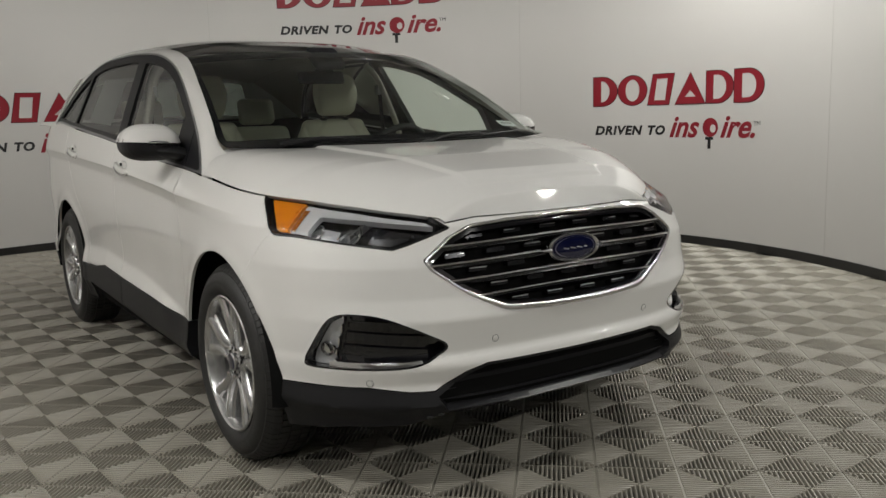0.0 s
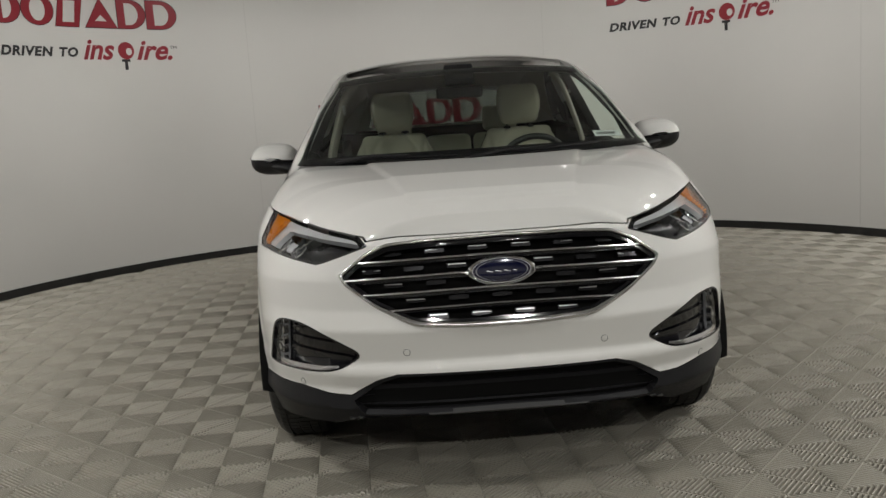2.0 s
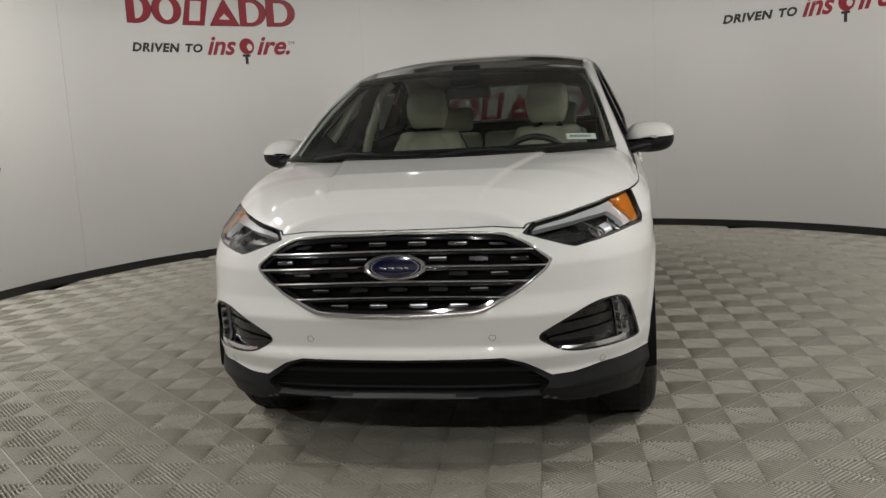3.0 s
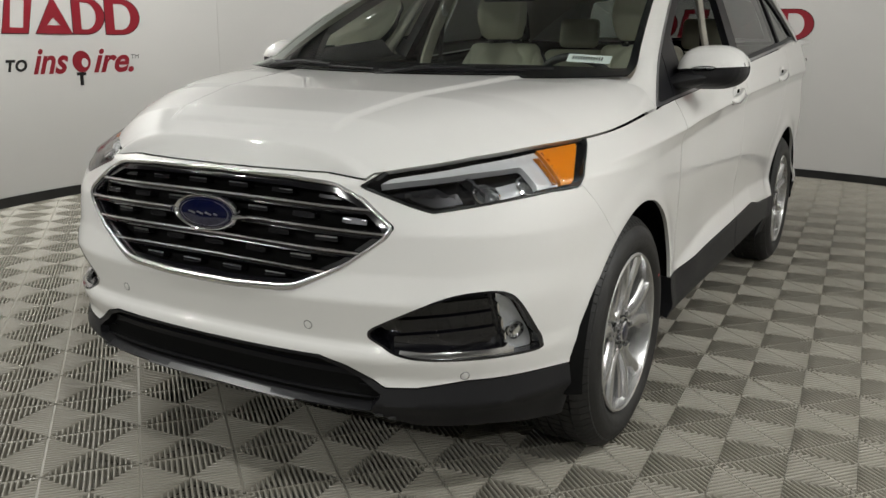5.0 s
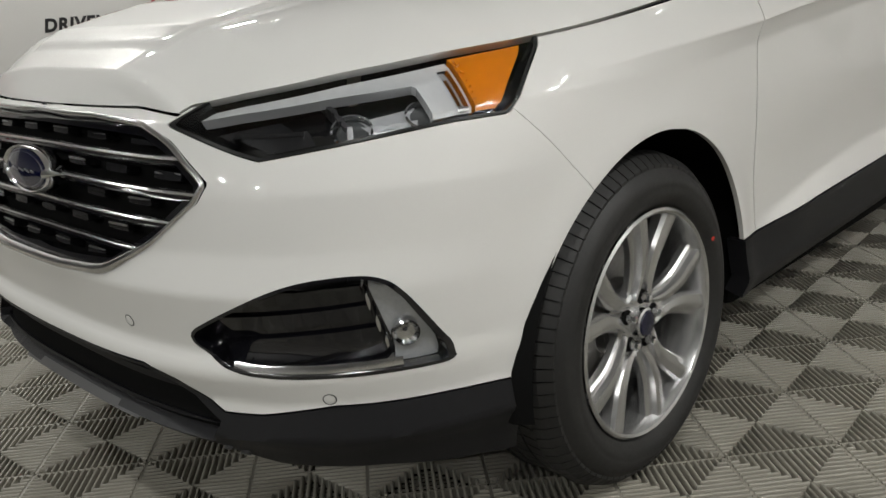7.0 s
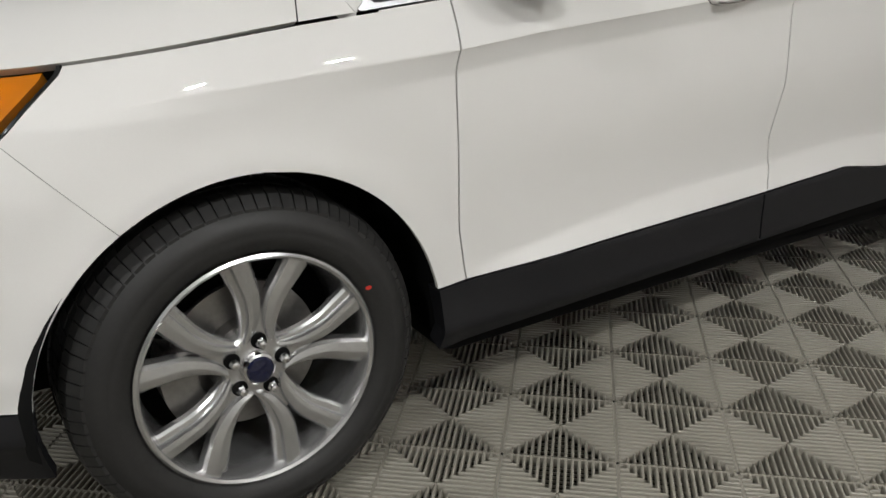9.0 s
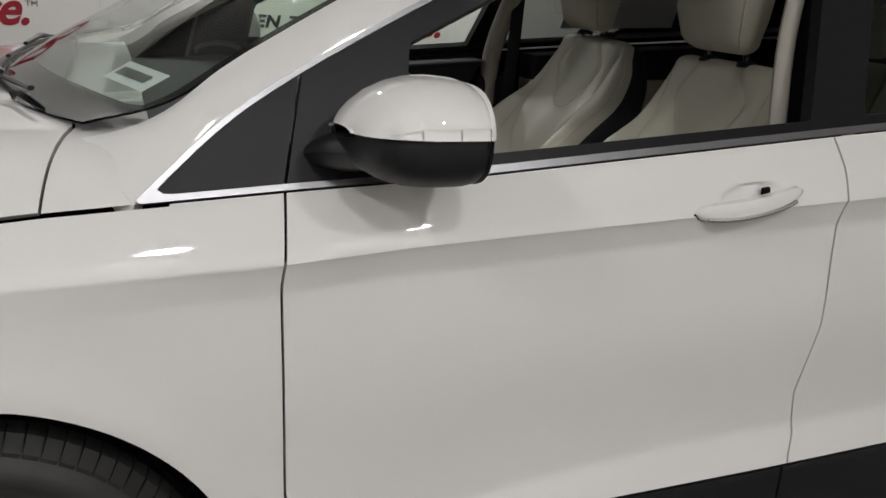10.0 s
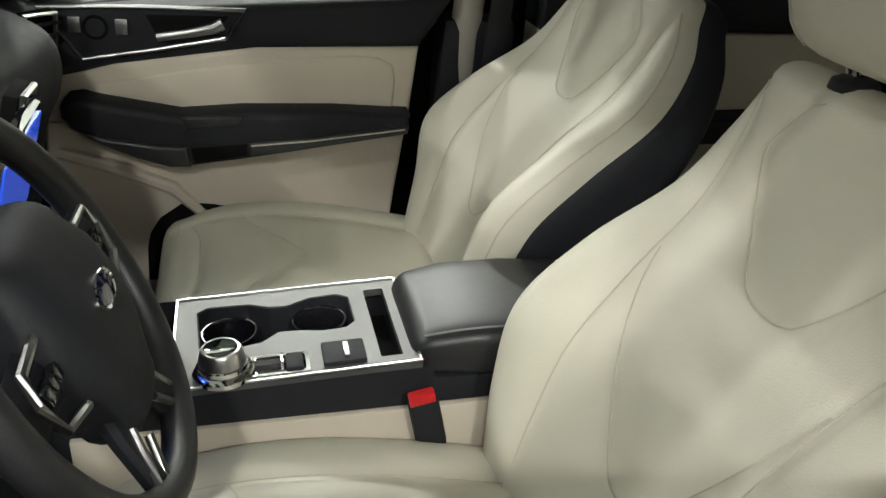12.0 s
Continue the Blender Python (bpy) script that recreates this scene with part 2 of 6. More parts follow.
# lamps of the booth, all out of view: round panels in the ceiling
def ceiling_lamp(x, y, r, watts, beam, aim=(0, 0), warm=(1.0, 0.975, 0.935)):
    """aim: how far the lamp leans, sideways over downward."""
    thing = tagged(new("ceiling_light"), "unseen round white ceiling light over the booth", "ceiling light", "booth lights")
    thing.location = (x, y, CEILING - 0.06)
    bm = bmesh.new()
    lathe(bm, [(0.05, r + 0.03), (-0.03, r + 0.03), (-0.03, r + 0.005), (0.0, r)], 40, "z")
    part("frame", bm, SATIN, thing)
    d = bpy.data.lights.new("lamp", "AREA")
    d.shape, d.size, d.energy, d.color, d.spread = "DISK", 2 * r, watts, warm, radians(beam)
    ob = new("lamp", d)
    ob.parent = thing
    ob.matrix_basis = look((0, 0, -0.035), (aim[0], aim[1] + 1e-4, -1.035))
    return thing


SPOTS = [(x, y, 0.14, 32, 160) for x in (-3.8, 3.8) for y in (0.3, 1.7)]
SPOTS += [(x, y, 0.09, w, 155) for y, pair in ((-2.0, ((-2.3, 30), (2.3, 30))), (-6.5, ((-0.8, 92), (0.8, 92))), (-4.4, ((-4.5, 46), (4.5, 66)))) for x, w in pair]
for x, y, r, watts, beam in SPOTS:
    ceiling_lamp(x, y, r, watts, beam)
# wall washers added to brighten the round wall, leaning towards it
for k in range(11):
    a = radians(-130 + 26 * k)
    ceiling_lamp(BOOTH.x + 2.9 * math.sin(a), BOOTH.y + 2.9 * math.cos(a), 0.10, 11, 110, (0.65 * math.sin(a), 0.65 * math.cos(a)))

# ---- the car: surfaces ----
def tab(xs, ys):
    return lambda v: np.interp(v, xs, ys)


HALF = tab([0.15, 0.24, 0.315, 0.35, 0.42, 0.55, 0.75, 0.85, 0.92, 1.0, 1.06, 1.3], [0.885, 0.905, 0.928, 0.946, 0.940, 0.948, 0.95, 0.948, 0.942, 0.915, 0.89, 0.86])
NOSE = tab([0.15, 0.24, 0.315, 0.35, 0.42, 0.475, 0.495, 0.515, 0.56, 0.63, 0.70, 0.82, 0.92, 1.0, 1.06], [0.89, 0.935, 0.985, 1.012, 0.998, 1.022, 1.018, 1.004, 1.012, 1.025, 1.0, 0.985, 0.965, 0.86, 0.74])
ROUND = tab([0.2, 0.8, 0.92, 1.0, 1.06], [3.2, 3.2, 2.75, 2.3, 2.2])
BELT = tab([-0.3, 0.15, 0.3, 0.5, 0.82, 1.55, 1.87, 2.8, 3.4, 3.9], [1.01, 1.056, 1.067, 1.082, 1.102, 1.168, 1.195, 1.260, 1.29, 1.30])
CREASE = tab([-0.5, 0.16, 0.47, 0.68, 1.2, 1.63, 2.8, 3.6], [0.93, 0.968, 0.983, 1.002, 1.033, 1.058, 1.10, 1.12])
YC, YR, TAIL = 0.1, 3.05, 0.77


def body_grid(nf=120, ns=230, nr=50, nz=96):
    """The left flank from the middle of the nose round to the middle of the tail: a grid of (along, height)."""
    S = np.concatenate([np.linspace(0, 1, nf, endpoint=False), np.linspace(1, 2, ns, endpoint=False), np.linspace(2, 3, nr)])
    P = np.zeros((len(S), nz, 3))
    vv = np.linspace(0, 1, nz)
    for i, s in enumerate(S):
        z = None
        for it in range(3):
            if s < 1:
                ph = s * math.pi / 2
                if z is None:
                    ztop = 0.95
                else:
                    ztop = np.interp(x[-1], [0, 0.35, 0.47], [0.943, 0.943, 0.93]) if x[-1] < 0.46 else np.interp(y[-1], [-0.815, -0.72, -0.60, -0.45, -0.27, 0.15], [0.932, 0.957, 0.980, 1.000, 1.016, 1.056])
            elif s < 2:
                ztop = BELT(YC + (YR - YC) * (s - 1))
            else:
                ztop = BELT(YR + 0.3)
            zs = float(CREASE(YC + (YR - YC) * (s - 1))) if 1 <= s < 2 else 0.15 + (ztop - 0.15) * (0.905 if s < 1 else 0.84)
            z = np.concatenate([0.15 + (zs - 0.15) * (1 - (1 - np.linspace(0, 1, nz - 16)) ** 1.25), zs + (ztop - zs) * np.linspace(0, 1, 17)[1:] ** 1.15])
            A, B, n = HALF(z), NOSE(z), ROUND(z)
            if s < 1:
                c, q = math.cos(ph) ** 1.0, math.sin(ph)
                x = A * q ** (2 / n)
                y = YC - B * c ** (2 / n)
            elif s < 2:
                x = A.copy()
                y = np.full(nz, YC + (YR - YC) * (s - 1))
            else:
                ph = (3 - s) * math.pi / 2
                x = A * math.sin(ph) ** (2 / 2.5)
                y = YR + (TAIL - 0.10 * np.abs(z - 0.75)) * math.cos(ph) ** (2 / 2.5)
        P[i, :, 0], P[i, :, 1], P[i, :, 2] = x, y, z
    return P


def sculpt(P):
    """Creases and flares of the flank."""
    x, y, z = P[..., 0].copy(), P[..., 1], P[..., 2]
    side = sstep(-0.45, 0.25, y) * (1 - sstep(3.3, 3.7, y))
    d = z - CREASE(y)
    belt = BELT(y) - CREASE(y)
    fade = 0.25 + 0.75 * sstep(0.1, 0.6, y)
    target = np.where(d > 0, 0.946 - 0.053 * np.clip(d / np.maximum(belt, 0.02), 0, 1) ** 1.25, 0.946 - 0.017 * np.clip(-d / 0.05, 0, 1) ** 0.8 * fade + 0.006 * sstep(0.06, 0.3, -d))
    sill = np.interp(y, [0.5, 1.48, 1.89, 2.45], [0.457, 0.483, 0.50, 0.47])
    kink = sill + 0.030 + 0.050 * sstep(0.5, 1.3, y)
    target = target - 0.020 * sstep(0.86, 0.58, z) * (0.4 + 0.6 * sstep(0.4, 1.0, y)) + 0.024 * np.clip((kink - z) / (kink - sill), 0, 1.1) * sstep(0.42, 0.8, y)
    body = sstep(0.30, 0.45, z)
    x = x + (target - x) * side * body
    for yw in (0.0, 2.849):
        r = np.hypot(y - yw, z - 0.37)
        lip = np.exp(-((r - 0.44) / 0.045) ** 2)
        x = x + 0.007 * lip * (x > 0.75)
    # finger bowls behind the door handles
    for yh, zh in ((1.325, 1.066), (2.46, 1.123)):
        q = np.hypot((y - yh) / 0.078, (z - zh - 0.12 * (y - yh)) / 0.026)
        x = x - 0.013 * (1 - sstep(0.55, 1.0, q)) * (x > 0.8)
    P = P.copy()
    P[..., 0] = x
    return P


BODY = sculpt(body_grid())
bx, by, bz = BODY[..., 0], BODY[..., 1], BODY[..., 2]
flat = lambda a, b: np.stack([a.ravel(), b.ravel()], 1)


def on_body(poly, view):
    """Signed distance on the flank grid to a polygon drawn in the front view (x, z) or the side view (y, z)."""
    return sdist(flat(bx, bz) if view == "front" else flat(by, bz), poly).reshape(bx.shape)


FRONT = by < -0.2
# outlines, in metres
GRILLE = [(0.0, 0.934), (0.25, 0.93), (0.395, 0.922), (0.47, 0.89), (0.562, 0.822), (0.545, 0.79), (0.44, 0.71), (0.31, 0.647), (0.15, 0.637), (0.0, 0.635),
          (-0.1, 0.7), (-0.1, 0.9)]
LAMP_F = [(0.455, 0.916), (0.49, 0.95), (0.54, 0.99), (0.60, 1.03), (1.0, 1.05), (1.0, 0.90), (0.85, 0.895), (0.74, 0.874), (0.64, 0.857), (0.60, 0.868)]
FOG = [(0.486, 0.546), (0.59, 0.602), (0.70, 0.656), (0.79, 0.664), (0.826, 0.640), (0.846, 0.575), (0.862, 0.510), (0.866, 0.482), (0.866, 0.480), (0.84, 0.478), (0.63, 0.480), (0.56, 0.499)]
grille_sd = np.where(FRONT, on_body(GRILLE, "front"), -1)
LAMP_BACK = tab([0.85, 0.89, 0.91, 0.95, 1.0, 1.03], [-0.45, -0.415, -0.392, -0.345, -0.282, -0.262])
lamp_sd = np.minimum.reduce([on_body(LAMP_F, "front"), (LAMP_BACK(bz) - by) * 0.8, BODY[:, -1:, 2] - bz + 0.009])
for _ in range(2):
    FOG = [(a[0] + (b[0] - a[0]) * f, a[1] + (b[1] - a[1]) * f) for a, b in zip(FOG, FOG[1:] + FOG[:1]) for f in (0.22, 0.78)]
fog_sd = np.where(FRONT, on_body(FOG, "front"), -1)
white_low = bz - np.where(by < 0.2, np.interp(bx, [0, 0.38, 0.45, 0.545, 0.62, 0.73, 0.85, 0.93], [0.472, 0.476, 0.455, 0.398, 0.40, 0.418, 0.416, 0.408]), 0)
seam = (-0.403 + (0.909 - bz) * 0.9) - by          # positive: bumper
arch = [np.hypot(by - yw, bz - 0.37) - 0.43 for yw in (0.0, 2.849)]
arches = np.minimum(arch[0], arch[1])
CLAD = tab([0.3, 0.43, 0.5, 1.48, 1.89, 2.08, 2.3, 2.45], [0.45, 0.455, 0.457, 0.483, 0.50, 0.47, 0.46, 0.46])
clad_side = bz - CLAD(by)
DOOR_F = tab([0.4, 0.58, 0.95, 1.09, 1.3], [0.51, 0.484, 0.474, 0.486, 0.5])
DOOR_M = tab([0.4, 0.5, 0.55, 0.64, 0.79, 1.01, 1.11, 1.2], [1.53, 1.535, 1.55, 1.535, 1.555, 1.545, 1.545, 1.525])
DOOR_R = tab([0.4, 0.75, 0.85, 1.0, 1.3], [2.26, 2.38, 2.52, 2.66, 2.74])
f_df, f_dm, f_dr = by - DOOR_F(bz), by - DOOR_M(bz), by - DOOR_R(bz)
G = 0.0022

car = tagged(new("car"), "white pearl sport utility car, chrome grille, driver window lowered", "car")
lip_f = np.where(by < 0.32, BODY[:, -1:, 2] - bz, 1) - 0.003
bumper_fields = [lip_f, seam - 0.0008, white_low - G, -grille_sd, -lamp_sd - G, -fog_sd, arches]
panel("front_bumper", BODY, bumper_fields, PAINT, car, "white painted front bumper cover", both=True, depth=0.02)
for mirror in (False, True):
    fender = panel("fender", BODY, [lip_f, -seam - 0.0008, arches, -lamp_sd - G, -f_df - G, np.where(by > 0.3, clad_side, 1) - G], PAINT, car, mirror=mirror)
    door_f = panel("front_door", BODY, [f_df - G, -f_dm - G, clad_side - G], PAINT, car, mirror=mirror)
    door_r = panel("rear_door", BODY, [f_dm - G, -f_dr - G, clad_side - G, arches], PAINT, car, mirror=mirror)
    panel("quarter_panel", BODY, [f_dr - G, arches, bz - 0.42], PAINT, car, mirror=mirror)
    panel("rocker_cladding", BODY, [np.where(by < 0.3, -1, 1) * 1.0, arches, -clad_side - G, bz - np.interp(by, [0.4, 0.52, 1.54, 1.9, 2.5], [0.30, 0.306, 0.342, 0.352, 0.36]), 2.6 - by, by - 0.3, 1.512 - by], PLASTIC, car, "black grained plastic sill cladding", mirror=mirror, depth=0.05, shift=0.004)
    panel("rocker_cladding", BODY, [by - 1.518, arches, -clad_side - G, bz - np.interp(by, [0.4, 0.52, 1.54, 1.9, 2.5], [0.30, 0.306, 0.342, 0.352, 0.36]), 2.6 - by], PLASTIC, car, "black grained plastic sill cladding", mirror=mirror, depth=0.05, shift=0.004)
LOWER = [(-0.1, 0.464), (0.0, 0.464), (0.375, 0.467), (0.44, 0.444), (0.54, 0.378), (0.505, 0.326), (0.0, 0.329), (-0.1, 0.329)]
lower_sd = np.where(FRONT, on_body(LOWER, "front"), -1)
panel("valance", BODY, [seam, -lower_sd, -white_low - G, bz - np.interp(bx, [0, 0.5, 0.6, 0.76, 0.93], [0.325, 0.318, 0.28, 0.272, 0.22]), arches], PLASTIC, car, "black plastic lower front valance", both=True, depth=0.03)
panel("rear_bumper", BODY, [f_dr - G, -(bz - 0.42) - G, bz - 0.25, arches], PLASTIC, car, "black plastic lower rear bumper", both=True)
# near-black sheet inside the panels, painting in the shade of their seams
panel("seam_shade", BODY, [-grille_sd - 0.004, -lower_sd - 0.004, -lamp_sd - 0.004, -fog_sd - 0.004, arches - 0.004, bz - 0.3, lip_f - 0.03], DARK, car, both=True, depth=0, shift=-0.014)

# bonnet
EDGE_X = BODY[:, -1, 0]
EDGE_Y = BODY[:, -1, 1]
EDGE_Z = BODY[:, -1, 2]


def bonnet_grid(nu=130, nv=161):
    ys = EDGE_Y[0] + (0.30 - EDGE_Y[0]) * np.linspace(0, 1, nu) ** 1.6
    ys = np.maximum(ys, EDGE_Y[0] + 1e-4)
    P = np.zeros((nu, nv, 3))
    for i, y in enumerate(ys):
        xe = np.interp(y, EDGE_Y[:300], EDGE_X[:300])
        ze = np.interp(y, EDGE_Y[:300], EDGE_Z[:300])
        zc = np.interp(y, [EDGE_Y[0], EDGE_Y[0] + 0.012, -0.79, -0.65, -0.4, 0.0, 0.12, 0.3], [EDGE_Z[0], EDGE_Z[0] + 0.018, 1.008, 1.072, 1.118, 1.152, 1.158, 1.17])
        u = np.linspace(-1, 1, nv)
        x = u * xe
        z = ze + (max(zc, ze) - ze) * (1 - np.abs(u) ** np.interp(y, [-0.8, -0.3, 0.2], [4.4, 7.5, 20.0]))
        w = np.interp(y, [-0.72, 0.2], [0.30, 0.50])
        z = z + 0.009 * sstep(w + 0.010, w - 0.010, np.abs(x)) * sstep(-0.725, -0.70, y)
        P[i, :, 0], P[i, :, 1], P[i, :, 2] = x, y, z
    return P


BONNET = bonnet_grid()
hx, hy, hz = BONNET[..., 0], BONNET[..., 1], BONNET[..., 2]
cowl = np.minimum(0.01 + 0.19 * (np.abs(hx) / 0.76) ** 2, 0.19 - 0.35 * np.maximum(np.abs(hx) - 0.76, 0)) - hy
edge_in = np.interp(hy, EDGE_Y[:300], EDGE_X[:300]) - np.abs(hx)
panel("bonnet", BONNET, [cowl, edge_in - 0.0025], PAINT, car, "white bonnet with soft power-bulge creases", flip=True, depth=0.02)
# near-black sheet under the bonnet, for the shade in its edge gaps
panel("bonnet_seam_shade", BONNET, [hy - EDGE_Y[0] - 0.05, edge_in - 0.012], DARK, car, flip=True, depth=0, shift=-0.014)
panel("cowl", BONNET, [-cowl - 0.004, edge_in - 0.002], PAINT, car, flip=True, depth=0.0, shift=-0.003)

# cabin glass and roof
SLOPE = 0.46


def glass_x(y, z):
    return 0.893 - SLOPE * (z - BELT(y)) - 0.05 * (z - BELT(y)) * (z - BELT(y) - 0.45)


def patch(a, b, n=24, bulge=0.0, up=(0, 0, 1)):
    """Ruled surface between two rows of points, bulged along up."""
    a, b = np.array(a), np.array(b)
    t = np.linspace(0, 1, n)[None, :, None]
    P = a[:, None] * (1 - t) + b[:, None] * t
    return P + np.array(up) * (bulge * 4 * t * (1 - t))


N = 60
u = np.linspace(-1, 1, N)
screen_low = np.stack([0.805 * u, 0.015 + 0.19 * u**2, 1.150 + 0.022 * u**2], 1)
screen_top = np.stack([0.652 * u, 0.96 + 0.14 * u**2, 1.606 - 0.028 * u**2], 1)
SCREEN = patch(screen_low, screen_top, 40, 0.035, (0, -0.5, 0.85))
# the side edges of the screen follow the pillars
edge_line = spline([(0.805, 0.205, 1.172), (0.795, 0.33, 1.205), (0.77, 0.465, 1.288), (0.722, 0.72, 1.425), (0.652, 1.1, 1.578)], 400)
ez = np.linspace(0, 1, 40)
ecum = np.concatenate([[0], np.cumsum(np.linalg.norm(np.diff(edge_line, axis=0), axis=1))])
edge_at = np.stack([np.interp(ez * ecum[-1], ecum, edge_line[:, k]) for k in range(3)], 1)
shift_e = edge_at - SCREEN[-1]
for i_, u_ in enumerate(u):
    SCREEN[i_] += shift_e * (np.sign(u_), 1, 1) * abs(u_) ** 3
su = np.repeat(u[:, None], 40, 1)
sv = np.repeat(np.linspace(0, 1, 40)[None], N, 0)
inner = np.minimum.reduce([(1 - np.abs(su)) * 0.7 - 0.022, sv - 0.09, 0.90 - sv])
glass_pane = panel("windscreen", SCREEN, [1 + 0 * su], WINDSCREEN, car, "clear windscreen with black ceramic border", depth=0)
glass_pane.visible_shadow = False
panel("ceramic_border", SCREEN, [-inner], BLACK_GLOSS, car, depth=0, shift=-0.004)

ROOF_Y = np.linspace(0.97, 3.55, 70)
rail_x = np.interp(ROOF_Y, [0.97, 1.1, 1.6, 2.2, 3.0, 3.55], [0.657, 0.650, 0.622, 0.61, 0.61, 0.62])
rail_z = np.interp(ROOF_Y, [0.97, 1.1, 1.4, 1.8, 2.2, 2.7, 3.2, 3.55], [1.572, 1.580, 1.635, 1.672, 1.682, 1.672, 1.63, 1.575])
crown = np.interp(ROOF_Y, [0.97, 1.15, 1.4, 1.7, 2.1, 2.6, 3.1, 3.55], [1.603, 1.643, 1.685, 1.714, 1.724, 1.716, 1.682, 1.635])
ru = np.linspace(-1, 1, 41)
ROOF = np.zeros((70, 41, 3))
ROOF[..., 0] = rail_x[:, None] * ru
ROOF[..., 1] = ROOF_Y[:, None] - 0.13 * (1 - ru[None] ** 2) * (1 - sstep(0.97, 1.5, ROOF_Y))[:, None] * 0 + 0.13 * (ru[None] ** 2) * (1 - sstep(0.97, 1.6, ROOF_Y))[:, None]
ROOF[..., 2] = rail_z[:, None] + (crown - rail_z)[:, None] * (1 - np.abs(ru[None]) ** 3.0)
panel("roof_header", ROOF, [1.30 - ROOF[..., 1]], BLACK_GLOSS, car, "gloss black strip above the windscreen", flip=True, depth=0.01)
panel("roof", ROOF, [2.75 - ROOF[..., 1], ROOF[..., 1] - 1.303], glass("roof_glass", (0.15, 0.16, 0.155, 1)), car, "glossy black panoramic glass roof", flip=True, depth=0.01)
panel("roof_rear", ROOF, [ROOF[..., 1] - 2.755], PAINT, car, flip=True, depth=0.01)

# pillars: white band from the cowl over the doors to the tail
pin = spline([(0.805, 0.205, 1.172), (0.795, 0.33, 1.205), (0.77, 0.465, 1.288), (0.722, 0.72, 1.425), (0.652, 1.1, 1.58), (0.622, 1.6, 1.658), (0.61, 2.2, 1.682), (0.61, 2.7, 1.672), (0.62, 3.2, 1.63), (0.64, 3.5, 1.585)], 90)
TOP_Y = [0.27, 0.45, 0.77, 1.08, 1.38, 1.67, 2.02, 2.5, 2.82, 3.06, 3.16]
TOP_Z = [1.07, 1.215, 1.387, 1.528, 1.602, 1.632, 1.643, 1.625, 1.523, 1.36, 1.28]
ty = spline(list(zip(TOP_Y, TOP_Z)), 90)
tout = np.stack([glass_x(ty[:, 0], ty[:, 1]), ty[:, 0], ty[:, 1]], 1)
pin = np.vstack([[(0.803, 0.212, 1.115)], pin])
tout = np.vstack([[(0.885, 0.262, 1.015)], tout])
PILLAR = patch(pin, tout, 14, 0.012, (0.75, -0.2, 0.6))
base_w = sstep(0.20, 0.40, PILLAR[..., 1])
zb_edge = BELT(PILLAR[..., 1])
zb = zb_edge + (1.165 - zb_edge) * (1 - np.clip(np.abs(PILLAR[..., 0]) / 0.893, 0, 1) ** 14)
low_ = PILLAR[..., 1] < 0.40
PILLAR[..., 2] = np.where(low_, PILLAR[..., 2] * (0.35 + 0.65 * base_w) + np.minimum(zb - 0.004, PILLAR[..., 2]) * (0.65 - 0.65 * base_w), PILLAR[..., 2])
for mirror in (False, True):
    panel("roof_pillar", PILLAR, [1 + 0 * PILLAR[..., 0]], PAINT, car, "white body-coloured roof pillar and rail", mirror=mirror, flip=True, depth=0.03)

# side glass surface
gy = np.linspace(0.2, 3.72, 226)
gz = np.linspace(0, 1, 50)
SIDE = np.zeros((226, 50, 3))
SIDE[..., 1] = gy[:, None]
SIDE[..., 2] = BELT(gy)[:, None] - 0.02 + 0.66 * gz[None]
SIDE[..., 0] = glass_x(SIDE[..., 1], SIDE[..., 2])
sy, sz = SIDE[..., 1], SIDE[..., 2]
dlo = sdist(flat(sy, sz), list(map(tuple, ty)) + [(3.0, 1.285), (2.78, 1.265), (1.87, 1.200), (1.55, 1.173), (0.82, 1.107), (0.5, 1.087)]).reshape(sy.shape)
f_sail = sy - 0.69 - (sz - 1.22) * 0.15
f_gap = sy - (0.488 + (sz - 1.10) * 0.22)
f_b0 = sy - (1.475 + (sz - 1.17) * 0.30)
f_b1 = sy - (1.60 + (sz - 1.17) * 0.30)
f_c0 = sy - (2.60 - (sz - 1.27) * 0.05)
f_c1 = sy - (2.64 - (sz - 1.27) * 0.05)
